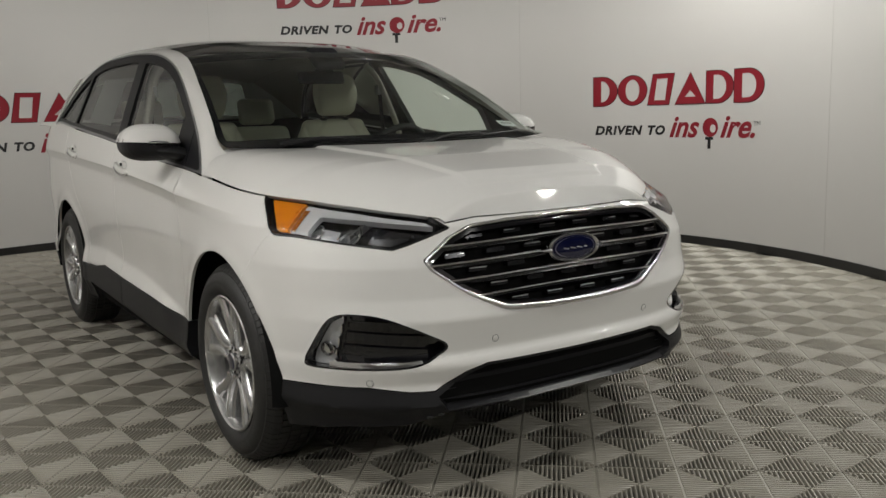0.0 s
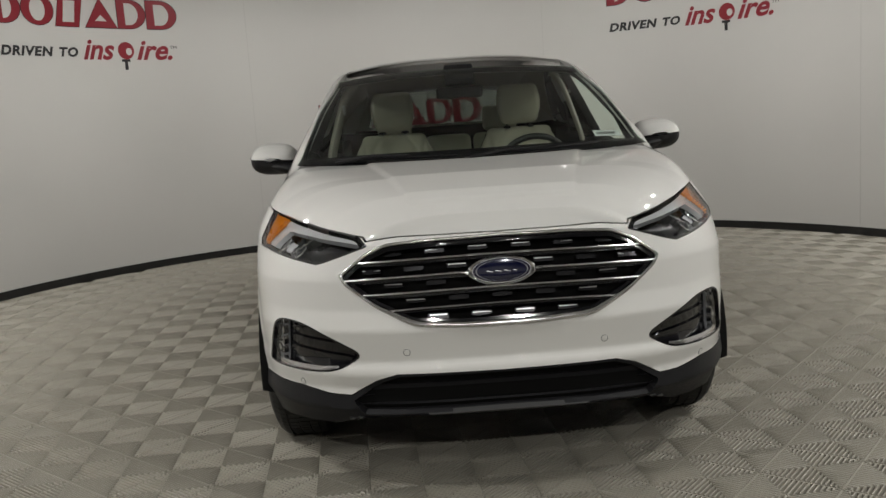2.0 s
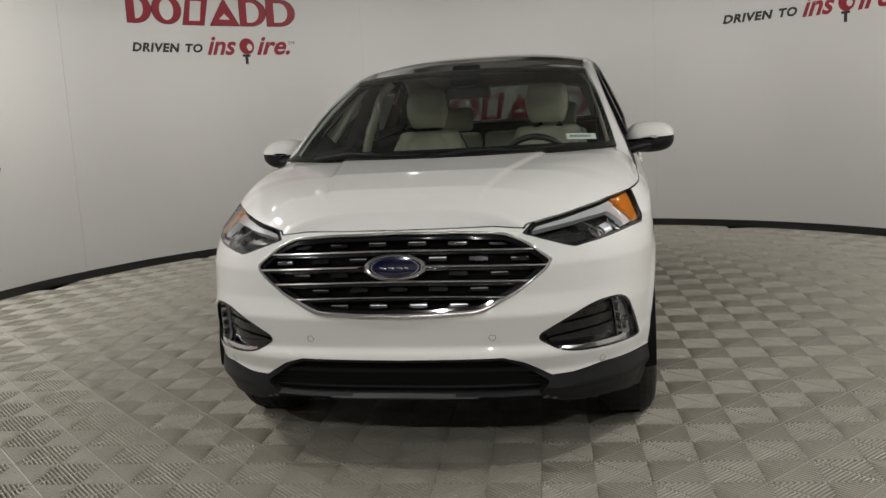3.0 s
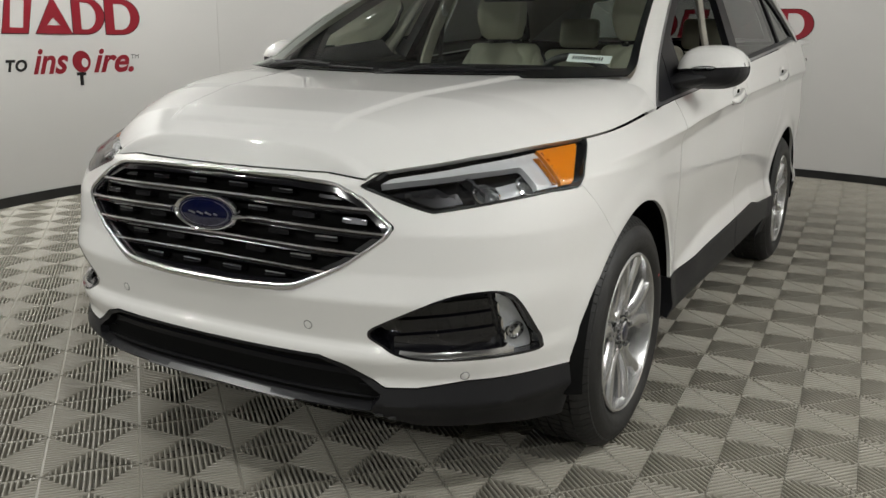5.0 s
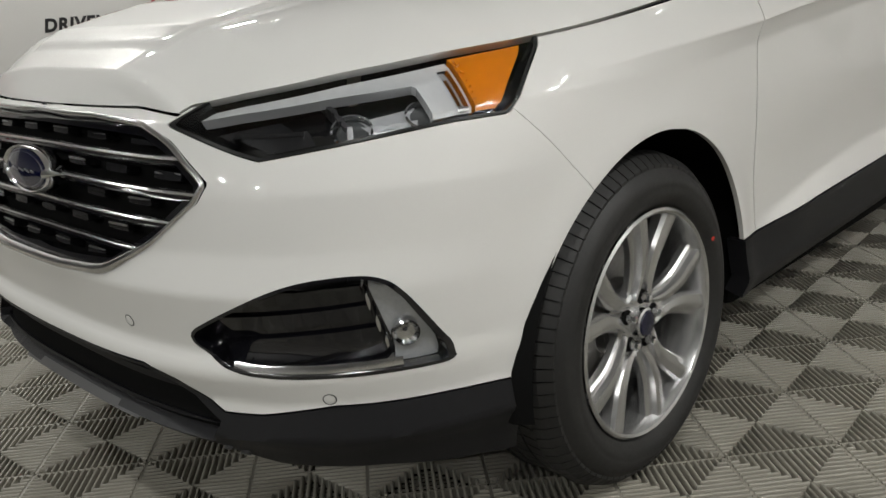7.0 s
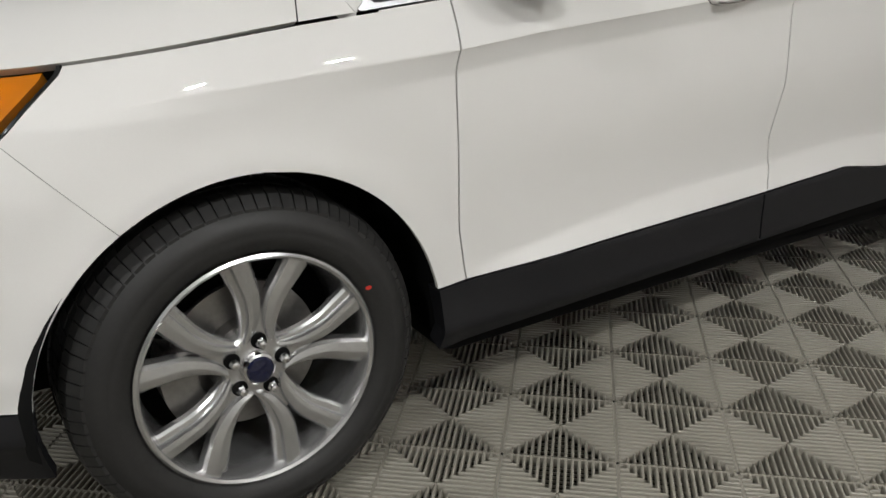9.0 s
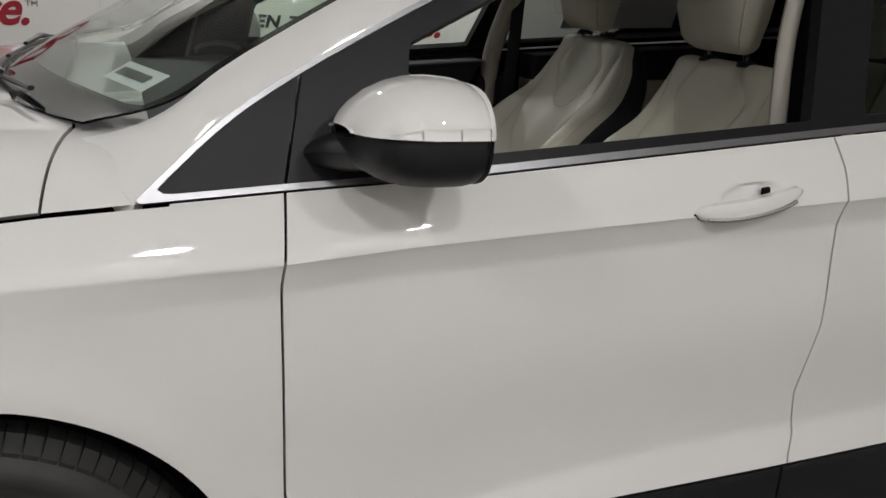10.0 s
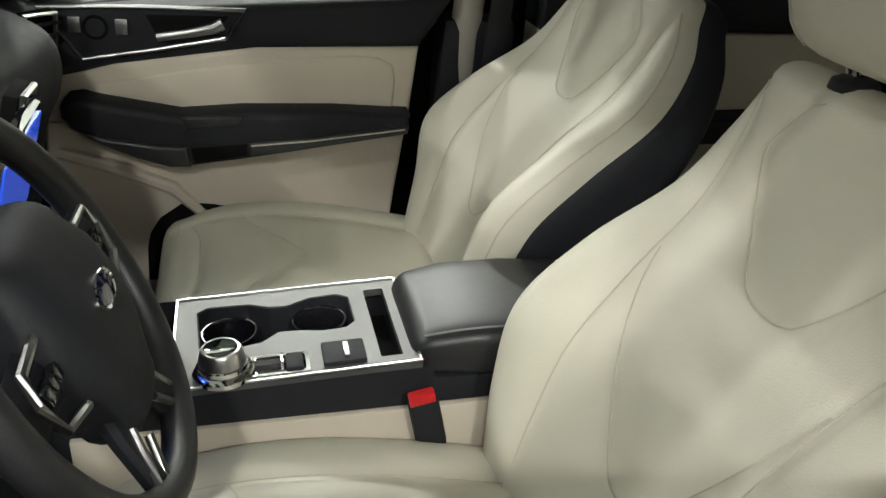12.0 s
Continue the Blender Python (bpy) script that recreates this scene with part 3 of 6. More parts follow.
for mirror in (False, True):
    panel("window_trim", SIDE, [dlo + 0.002, np.where(sz < BELT(sy) + 0.03, np.where(sy < 0.75, 0.007, 0.010), 0.006) - dlo], TRIM_SILVER, car, "thin chrome trim round the side windows", mirror=mirror, depth=0.012, shift=0.004)
    panel("window_frame", SIDE, [f_gap - 0.0025, dlo - np.where(sz < BELT(sy) + 0.03, np.where(sy < 0.75, 0.007, 0.011), 0.006), np.maximum.reduce([np.where(sz < BELT(sy) + 0.05, 0.028, 0.045) - dlo, np.minimum(f_b0, -f_b1), np.minimum(f_c0, -f_c1), -f_sail])], FRAME_BLACK, car, "satin black window frame and pillar", mirror=mirror, depth=0.03)
    panel("sail_panel", SIDE, [-f_gap - 0.0025, dlo - np.where(sz < BELT(sy) + 0.03, np.where(sy < 0.75, 0.007, 0.011), 0.006), np.maximum.reduce([np.where(sz < BELT(sy) + 0.05, 0.028, 0.045) - dlo, np.minimum(f_b0, -f_b1), np.minimum(f_c0, -f_c1), -f_sail])], FRAME_BLACK, car, "satin black sail panel ahead of the door", mirror=mirror, depth=0.03)
    if mirror:
        panel("front_window", SIDE, [dlo - 0.03, -f_b0 + 0.01, f_sail - 0.0], SIDE_GLASS, car, mirror=mirror, depth=0, shift=-0.008).visible_shadow = False
    panel("rear_window", SIDE, [dlo - 0.03, f_b1, -f_c0], PRIVACY, car, "dark tinted rear side window", mirror=mirror, depth=0, shift=-0.008)
    panel("quarter_window", SIDE, [dlo - 0.03, f_c1], PRIVACY, car, "dark tinted quarter window", mirror=mirror, depth=0, shift=-0.008)

for mirror in (False, True):
    panel("rear_pillar", SIDE, [-dlo, sy - 2.6, 1.295 - sz], PAINT, car, "white rear pillar", mirror=mirror, depth=0.01)

# tailgate
tu = np.linspace(-1, 1, 41)
tail_top = np.stack([0.60 * tu, 3.53 - 0.05 * tu**2, 1.63 - 0.06 * tu**2], 1)
tail_low = np.stack([0.74 * tu, 3.78 - 0.22 * tu**2, 1.26 + 0 * tu], 1)
TAILGATE = patch(tail_top, tail_low, 20, 0.02, (0, 1, 0.3))
te = TAILGATE[-1][np.linspace(0, 19, 14).round().astype(int)]
for mirror in (False, True):
    corner = patch(PILLAR[-1], te, 12, 0.015, (0.8, 0.3, 0.3))
    panel("tail_pillar", corner, [1 + 0 * corner[..., 0]], PAINT, car, "white pillar beside the tailgate", mirror=mirror, flip=True, depth=0.01)
tv_ = np.repeat(np.linspace(0, 1, 20)[None], 41, 0)
tu_ = np.repeat(tu[:, None], 20, 1)
tw = np.minimum.reduce([tv_ - 0.12, 0.88 - tv_, (0.88 - np.abs(tu_))])
panel("tailgate", TAILGATE, [-tw], PAINT, car, "white tailgate frame", depth=0.01)
rear_pane = panel("rear_screen", TAILGATE, [tw], glass("rear_glass", (0.15, 0.16, 0.155, 1)), car, "dark tinted rear window", depth=0)
rear_pane.visible_shadow = False
panel("tailgate_lower", patch(tail_low, np.stack([0.80 * tu, 3.88 - 0.14 * tu**2, 0.5 + 0 * tu], 1), 12, 0.03, (0, 1, 0)), [1 + 0 * tu[:, None] * np.ones((1, 12))], PAINT, car, depth=0)

# ---- wheels ----
RIM_R, TYRE_R = 0.258, 0.372


def wheel_parts(thing):
    """A tyre on a five-twin-spoke alloy rim; the outer face looks along +x, the axle's end at x = 0."""
    bm = bmesh.new()
    prof = [(-0.215, RIM_R - 0.004), (-0.225, 0.285), (-0.232, 0.315), (-0.222, 0.345), (-0.20, 0.364), (-0.165, TYRE_R - 0.002), (-0.122, TYRE_R), (-0.075, TYRE_R - 0.001), (-0.038, 0.366), (-0.012, 0.350),
            (0.004, 0.33), (0.012, 0.31), (0.0115, 0.309), (0.014, 0.30), (0.010, 0.285), (0.0, 0.268), (-0.012, RIM_R - 0.002), (-0.03, RIM_R - 0.004)]
    rings = lathe(bm, prof, 96, "x")
    tyre = part("tyre", bm, RUBBER, thing, "black rubber tyre with siped tread", angle=60)
    # tread blocks: ribs and shoulder lugs standing on the carcass
    bm = bmesh.new()
    for x0, x1 in ((-0.178, -0.148), (-0.142, -0.104), (-0.098, -0.062)):
        n = 76
        for k in range(n):
            a0, a1 = 2 * math.pi * (k + 0.06) / n, 2 * math.pi * (k + 0.94) / n
            vs = []
            for r in (TYRE_R - 0.004, TYRE_R + 0.004):
                for a, x in ((a0, x0), (a1, x0), (a1 + 0.012, x1), (a0 + 0.012, x1)):
                    vs.append(bm.verts.new((x, r * math.cos(a), r * math.sin(a))))
            for f in ((0, 1, 2, 3), (4, 7, 6, 5), (0, 4, 5, 1), (1, 5, 6, 2), (2, 6, 7, 3), (3, 7, 4, 0)):
                bm.faces.new([vs[i] for i in f])
    for xa, xb, xc in ((-0.057, -0.032, -0.008), (-0.183, -0.208, -0.226)):
        n = 84
        for k in range(n):
            a0, a1 = 2 * math.pi * (k + 0.06) / n, 2 * math.pi * (k + 0.94) / n
            secs = []
            for x, r in ((xa, TYRE_R + 0.003), (xb, 0.3675), (xc, 0.347)):
                secs.append([bm.verts.new((x, q * math.cos(a), q * math.sin(a))) for q, a in ((r - 0.008, a0), (r + 0.0048, a0), (r + 0.0048, a1), (r - 0.008, a1))])
            for s, t in zip(secs, secs[1:]):
                for i in range(4):
                    bm.faces.new((s[i], s[(i + 1) % 4], t[(i + 1) % 4], t[i]))
            bm.faces.new(secs[0][::-1])
            bm.faces.new(secs[-1])
    bmesh.ops.recalc_face_normals(bm, faces=bm.faces)
    part("tread", bm, RUBBER, tyre, smooth=False)
    # barrel and lip
    bm = bmesh.new()
    lathe(bm, [(0.0, RIM_R + 0.002), (0.004, RIM_R - 0.004), (0.0, RIM_R - 0.010), (-0.016, RIM_R - 0.016), (-0.05, RIM_R - 0.020), (-0.12, RIM_R - 0.03), (-0.20, RIM_R - 0.02)], 80, "x")
    rim = part("rim", bm, ALLOY, thing, "silver alloy rim with five twin spokes", angle=25)
    # spokes: five U-shaped pairs with a stepped edge towards each window
    bm = bmesh.new()

    def section(ang, r, x, w, h, side):
        c, s = math.cos(ang), math.sin(ang)
        pts = []
        for off, dx in ((-w, -h), (-w, -0.021), (-w * 0.80, -0.0155), (-w * 0.42, -0.014), (-w * 0.30, -0.001), (w * 0.1, 0.001), (w * 0.78, -0.003), (w, -0.012), (w, -h)):
            off *= side
            pts.append(bm.verts.new((x + dx, r * c - off * s, r * s + off * c)))
        return pts

    for k in range(5):
        for side in (-1, 1):
            base_a = radians(36 + 72 * k)
            rows = []
            for f in np.linspace(0, 1, 24):
                r = 0.062 + f * (RIM_R - 0.073)
                ang = base_a + side * radians(np.interp(r, [0.062, 0.075, 0.09, 0.115, 0.145, 0.17, 0.20, 0.25], [7, 16, 21.5, 24.8, 25.2, 24.2, 22.0, 19.6]))
                x = np.interp(f, [0, 0.2, 0.6, 1], [-0.026, -0.021, -0.012, -0.006])
                w = np.interp(r, [0.062, 0.09, 0.13, 0.17, 0.21, 0.25], [0.013, 0.0182, 0.0228, 0.0268, 0.0296, 0.0318])
                rows.append(section(ang, r, x, w, 0.036, side))
            for a, b in zip(rows, rows[1:]):
                for i in range(9):
                    bm.faces.new((a[i], a[(i + 1) % 9], b[(i + 1) % 9], b[i]))
            bm.faces.new(rows[0][::-1])
            bm.faces.new(rows[-1])
        # web that closes the inner end of each pair, below the faces
        mid = radians(72 * k)
        ring = []
        for r, da, x in ((0.06, 22, -0.036), (0.06, -22, -0.036), (0.085, -15, -0.036), (0.115, -9.5, -0.034), (0.13, 0, -0.034), (0.115, 9.5, -0.034), (0.085, 15, -0.036)):
            ring.append(bm.verts.new((x, r * math.cos(mid + radians(da)), r * math.sin(mid + radians(da)))))
        bm.faces.new(ring)
    bmesh.ops.recalc_face_normals(bm, faces=bm.faces)
    part("spokes", bm, ALLOY, rim, smooth=True, angle=18)
    bm = bmesh.new()
    lathe(bm, [(-0.09, 0.074), (-0.042, 0.074), (-0.034, 0.068), (-0.0325, 0.052), (-0.0325, 0.036), (-0.026, 0.034)], 60, "x")
    part("hub", bm, ALLOY, rim, angle=25)
    for k in range(5):
        a = radians(72 * k)
        # flat dark disc on the hub: the nut recess's shade as colour
        bm = bmesh.new()
        lathe(bm, [(-0.034, 0.0175), (-0.0312, 0.0170), (-0.0318, 0.0140), (-0.0319, 0.001)], 20, "x", pose(0, 0.0575 * math.cos(a), 0.0575 * math.sin(a)))
        part("nut_seat_shade", bm, DARK, rim)
    bm = bmesh.new()
    rings = lathe(bm, [(-0.036, 0.0355), (-0.016, 0.0345), (-0.013, 0.030)], 32, "x")
    part("cap_ring", bm, CHROME, rim)
    bm = bmesh.new()
    rings = lathe(bm, [(-0.014, 0.0305), (-0.010, 0.026), (-0.0085, 0.012), (-0.008, 0.001)], 32, "x")
    part("centre_cap", bm, BADGE_BLUE, rim, "blue centre cap")
    for k in range(5):
        a = radians(72 * k)
        bm = bmesh.new()
        lathe(bm, [(-0.045, 0.0118), (-0.013, 0.0112), (-0.008, 0.0085), (-0.006, 0.004), (-0.0058, 0.001)], 6, "x", pose(0, 0.0575 * math.cos(a), 0.0575 * math.sin(a)))
        part("wheel_nut", bm, CHROME, rim, smooth=False)
    bm = bmesh.new()
    lathe(bm, [(-0.115, 0.165), (-0.100, 0.165), (-0.100, 0.09), (-0.07, 0.085), (-0.07, 0.03)], 60, "x")
    part("brake_disc", bm, STEEL, thing)
    bm = bmesh.new()
    for a0, a1, r0, r1, xa, xb in ((150, 215, 0.115, 0.190, -0.14, -0.072),):
        n = 14
        rows = []
        for k in range(n + 1):
            a = radians(a0 + (a1 - a0) * k / n)
            rows.append([bm.verts.new((x, r * math.cos(a), r * math.sin(a))) for x, r in ((xa, r0), (xb, r0), (xb, r1), (xa, r1))])
        for a, b in zip(rows, rows[1:]):
            for i in range(4):
                bm.faces.new((a[i], a[(i + 1) % 4], b[(i + 1) % 4], b[i]))
        bm.faces.new(rows[0])
        bm.faces.new(rows[-1][::-1])
    bmesh.ops.recalc_face_normals(bm, faces=bm.faces)
    part("brake_caliper", bm, STEEL, thing, smooth=False)
    bm = bmesh.new()
    lathe(bm, [(-0.20, 0.24), (-0.19, 0.10), (-0.19, 0.001)], 40, "x")
    part("wheel_back", bm, DARK, thing)


def add_wheel(sx, y, turn):
    w = new("wheel")
    w.parent = car
    wheel_parts(w)
    w.matrix_basis = pose(0.928 * sx, y, 0.370, turn, 0, 0 if sx > 0 else 180)
    return w


for sx, y, turn in ((1, 0.0, 9), (-1, 0.0, 20), (1, 2.849, 33), (-1, 2.849, 50)):
    add_wheel(sx, y, turn)
bm = bmesh.new()
bmesh.ops.create_circle(bm, cap_ends=True, radius=0.0065, segments=20)
bmesh.ops.scale(bm, vec=(0.75, 1.2, 1), verts=bm.verts)
dot = part("tyre_mark", bm, vary(material("red_paint_dot", (0.62, 0.035, 0.02, 1), 0.6), 200, 0.3), car, "red paint dot on the tyre wall")
dot.matrix_basis = pose(0.9445, 0.243, 0.507, 0, 90, 0)

# wheel housings and underbody
for sx in (1, -1):
    for yw in (0.0, 2.849):
        bm = bmesh.new()
        n = 32
        rows = []
        for k in range(n + 1):
            a = math.pi * (k / n) * 1.08 - 0.04 * math.pi
            rows.append([bm.verts.new((x * sx, yw + r * math.cos(a), 0.37 + r * math.sin(a))) for x, r in ((0.935, 0.435), (0.90, 0.455), (0.58, 0.455), (0.58, 0.02))])
        for a, b in zip(rows, rows[1:]):
            for i in range(3):
                bm.faces.new((a[i], a[i + 1], b[i + 1], b[i]))
        part("wheel_liner", bm, DARK, car)
bm = bmesh.new()
box(bm, (1.1, 4.3, 0.10), pose(0, 1.45, 0.30), 0.04)
box(bm, (1.76, 1.9, 0.10), pose(0, 1.42, 0.29), 0.04)
part("underbody", bm, DARK, car)

# ---- the floor ----
TILE = vary(material("grey_rib_tile", (0.30, 0.282, 0.238, 1), 0.36, spec=0.6), 5, 0.10, 0.0001, 700, rough=0.07)
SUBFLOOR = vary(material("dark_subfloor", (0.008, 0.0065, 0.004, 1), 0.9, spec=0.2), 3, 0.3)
TURN, ANCHOR, CELL = 0.070, (0.027, 0.093), 0.2
PITCH, RIB = 0.01663, 0.0077


def rib_tile():
    """One 40 cm snap tile: four squares of round-backed ribs, set crosswise, on lower cross ties, with a slot along the other diagonal of each."""
    verts, faces = [], []
    L, r2 = (CELL / 2 - 0.0008) * math.sqrt(2), math.sqrt(0.5)
    w = RIB / 2
    section = ((-w, -0.028), (-w * 0.98, -0.0030), (-w * 0.60, -0.0004), (w * 0.60, -0.0004), (w * 0.98, -0.0030), (w, -0.028))

    def put(cx, cy, s, u, v, z):
        verts.append((cx + u * r2 + v * r2, cy - s * u * r2 + s * v * r2, z))

    for i in (0, 1):
        for j in (0, 1):
            cx, cy = (i + 0.5) * CELL, (j + 0.5) * CELL
            s = 1 if (i + j) % 2 == 0 else -1        # ribs run along (1, s)
            for k in range(-8, 9):
                for sg in (1, -1):
                    o, n = len(verts), len(section)
                    for end in (0, 1):
                        for du, z in section:
                            u = k * PITCH + du
                            far = max(L - abs(u), 0.0045)
                            put(cx, cy, s, u, sg * (0.0042 if end == 0 else far), z)
                    loop = 1 if sg * s > 0 else -1
                    for q in range(n - 1):
                        faces.append([o + q, o + q + 1, o + n + q + 1, o + n + q][::-loop])
                    faces.append([o + q for q in range(n)][::loop])
                    faces.append([o + n + q for q in range(n)][::-loop])
            for k in range(-8, 9):                   # cross ties below the ribs; the middle one is broader and higher
                v, hw, z = k * PITCH, 0.0034 if k == 0 else 0.0014, -0.0040 if k == 0 else -0.0215
                far = max(L - abs(v) - 0.003, 0.002)
                o = len(verts)
                for dv, zz in ((-hw, -0.028), (-hw, z), (hw, z), (hw, -0.028)):
                    put(cx, cy, s, -far, v + dv, zz)
                    put(cx, cy, s, far, v + dv, zz)
                for q in range(3):
                    faces.append([o + 2 * q, o + 2 * q + 2, o + 2 * q + 3, o + 2 * q + 1][::s])
    return from_arrays("tile", verts, faces)


tile_mesh = rib_tile()
tile_mesh.materials.append(TILE)
tile_mesh.polygons.foreach_set("use_smooth", [True] * len(tile_mesh.polygons))
tile_mesh.set_sharp_from_angle(angle=radians(62))
floor_turn = Matrix.Translation((ANCHOR[0], ANCHOR[1], 0)) @ Matrix.Rotation(TURN, 4, "Z")
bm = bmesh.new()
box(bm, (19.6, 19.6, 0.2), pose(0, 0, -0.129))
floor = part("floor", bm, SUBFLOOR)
tagged(floor, "grey ribbed plastic snap-tile floor, squares of crosswise ribs", "floor", kind="structure")
near, rest = [], []
for i in range(-16, 17):
    for j in range(-16, 19):
        c = floor_turn @ Vector(((i + 0.5) * 0.4, (j + 0.5) * 0.4, 0))
        d = math.hypot(c.x - BOOTH.x, c.y - BOOTH.y)
        if not (d < RADIUS + 0.1 or (c.y < -0.6 and abs(c.x) < 5.2 and c.y > -5.6)):
            continue
        (near if -2.7 < c.x < 2.9 and -2.5 < c.y < 5.0 else rest).append((i, j))
near.sort(key=lambda q: abs(q[0] + 0.5) + abs(q[1] - 1))
near, rest = near[:300], rest + near[300:]
for i, j in near:
    t = new("tile", tile_mesh)
    t.parent = floor
    t.matrix_basis = floor_turn @ Matrix.Translation((i * 0.4, j * 0.4, 0.0))
tv = np.array([v.co for v in tile_mesh.vertices])
tf = [list(p.vertices) for p in tile_mesh.polygons]
M = np.array(floor_turn)
av, af = [], []
for i, j in rest:
    o = len(av) * len(tv)
    q = tv + (i * 0.4, j * 0.4, 0)
    av.append(q @ M[:3, :3].T + M[:3, 3])
    af.extend([[k + o for k in f] for f in tf])
far = mesh_part("far_tiles", from_arrays("far_tiles", np.vstack(av), af), TILE, floor, "further ribbed floor tiles", angle=62)
far["kind"] = "stuff"

# ---- the car: outside details ----
fr = np.nonzero((BODY[..., 1] < 0.25).ravel())[0]
FR_XZ = np.stack([bx.ravel()[fr], bz.ravel()[fr]], 1)


def nose_at(x, z):
    """The place and the outward normal on the nose for a front-view point."""
    d = (FR_XZ[:, 0] - abs(x)) ** 2 + (FR_XZ[:, 1] - z) ** 2
    k = fr[np.argmin(d)]
    i, j = np.unravel_index(k, bx.shape)
    i, j = min(max(i, 1), bx.shape[0] - 2), min(max(j, 1), bx.shape[1] - 2)
    n = np.cross(BODY[i + 1, j] - BODY[i - 1, j], BODY[i, j + 1] - BODY[i, j - 1])
    n /= np.linalg.norm(n)
    p = BODY[i, j].copy()
    if x < 0:
        p[0], n[0] = -p[0], -n[0]
    return Vector(p), Vector(n)


def facing(p, n, roll=0):
    """A pose at p with z along n and y roughly upward."""
    return Matrix.Translation(p) @ n.to_track_quat("Z", "Y").to_matrix().to_4x4() @ Matrix.Rotation(radians(roll), 4, "Z")


# grille
half = [(x, z) for x, z in GRILLE if x >= 0]
outline = []
for (xa, za), (xb, zb_) in zip(half, half[1:]):
    outline += [(xa + (xb - xa) * k / 7, za + (zb_ - za) * k / 7) for k in range(7)]
outline.append(half[-1])
outline += [(-x, z) for x, z in outline[-2:0:-1]]
ring_pts = []
for x, z in outline:
    p, n = nose_at(x * 0.985, z + (0.785 - z) * 0.02)
    ring_pts.append(Vector((x * 0.985, p.y, z + (0.785 - z) * 0.02)) + n * 0.001)
R_ = np.array(ring_pts)
for _ in range(2):
    R_ = (np.roll(R_, 1, 0) + 2 * R_ + np.roll(R_, -1, 0)) / 4
bm = bmesh.new()
tube(bm, R_, [0.0055 + 0.0065 * float(1 - sstep(0.64, 0.74, p[2])) for p in R_], 12, 1.0, (0, 1, 0), closed=True)
part("grille_surround", bm, BRIGHT, car, "chrome grille surround")
panel("grille_back", BODY, [grille_sd + 0.01], DARK, car, "black grille mesh", both=True, depth=0, shift=-0.055)
panel("grille_rim", BODY, [grille_sd - 0.002, 0.024 - grille_sd, lip_f - 0.006], BLACK_GLOSS, car, both=True, depth=0.03, shift=-0.007)
arched = bz + 0.010 * (bx / 0.5) ** 2
GR_X = tab([0.637, 0.647, 0.71, 0.79, 0.822, 0.89, 0.922, 0.93], [0.15, 0.31, 0.44, 0.545, 0.562, 0.47, 0.395, 0.25])
for zb in (0.872, 0.816, 0.761, 0.705):
    xm = float(GR_X(zb - 0.008)) - 0.012
    pts = []
    for x in np.linspace(-xm, xm, 31):
        p, n = nose_at(x, zb - 0.010 * (x / 0.5) ** 2)
        pts.append(Vector((x, p.y, zb - 0.010 * (x / 0.5) ** 2)) - n * 0.006)
    P_ = np.array(pts)
    P_[1:-1] = (P_[:-2] + P_[1:-1] * 2 + P_[2:]) / 4
    bm = bmesh.new()
    tube(bm, P_, 0.0088, 10, 0.52)
    bar = part("grille_bar", bm, BRIGHT, car, "chrome grille bar")
    bm = bmesh.new()
    tube(bm, P_ + (0, 0.010, -0.011), 0.013, 8, 0.7)
    part("bar_underside", bm, BLACK_GLOSS, bar)
TAB = material("grille_tab_grey", (0.030, 0.030, 0.033, 1), 0.25, 0.6)
for r, zr in enumerate((0.897, 0.842, 0.787, 0.731, 0.678)):
    start = 0.075 if r % 2 == 0 else 0.0
    k = 0
    while start + 0.15 * k < 0.56:
        xc = start + 0.15 * k
        k += 1
        if r in (1, 2) and xc < 0.14:
            continue
        f = [0.034 - np.abs(bx - xc), 0.0075 - np.abs(arched - zr) - 0.12 * np.maximum(np.abs(bx - xc) - 0.024, 0), grille_sd - 0.03]
        panel("grille_tab", BODY, f, TAB, car, both=xc == 0, depth=0.03, shift=-0.022, angle=25)
        if xc:
            panel("grille_tab", BODY, f, TAB, car, mirror=True, depth=0.03, shift=-0.022, angle=25)
        f2 = [0.031 - np.abs(bx - xc), 0.0019 - np.abs(arched - zr - 0.0035), grille_sd - 0.03]
        panel("tab_edge", BODY, f2, SATIN, car, "bright edge of a grille tab", both=xc == 0, depth=0.004, shift=-0.0195, angle=25)
        if xc:
            panel("tab_edge", BODY, f2, SATIN, car, "bright edge of a grille tab", mirror=True, depth=0.004, shift=-0.0195, angle=25)


def oval(w, h, prof, m, mat, name, parent, label=""):
    """A raised oval: prof lists (scale, height) from rim to middle."""
    bm = bmesh.new()
    n = 56
    rings = []
    for s, d in prof:
        rings.append([bm.verts.new(m @ Vector((w * s * math.cos(2 * math.pi * k / n), h * s * math.sin(2 * math.pi * k / n), d))) for k in range(n)])
    for a, b in zip(rings, rings[1:]):
        for k in range(n):
            bm.faces.new((a[k], a[(k + 1) % n], b[(k + 1) % n], b[k]))
    bm.faces.new(rings[-1])
    bmesh.ops.recalc_face_normals(bm, faces=bm.faces)
    return part(name, bm, mat, parent, label)


BADGE_M = facing(Vector((0, -0.900, 0.815)), Vector((0, -1, 0.10)).normalized())
badge = oval(0.117, 0.050, [(0.95, -0.03), (1.0, -0.004), (0.99, 0.004), (0.95, 0.008), (0.90, 0.006), (0.86, 0.002)], BADGE_M, CHROME, "badge", car, "chrome-rimmed blue oval badge")
oval(0.098, 0.041, [(1.0, 0.002), (0.98, 0.0055), (0.7, 0.0085), (0.3, 0.010)], BADGE_M, BADGE_BLUE, "badge_face", badge)
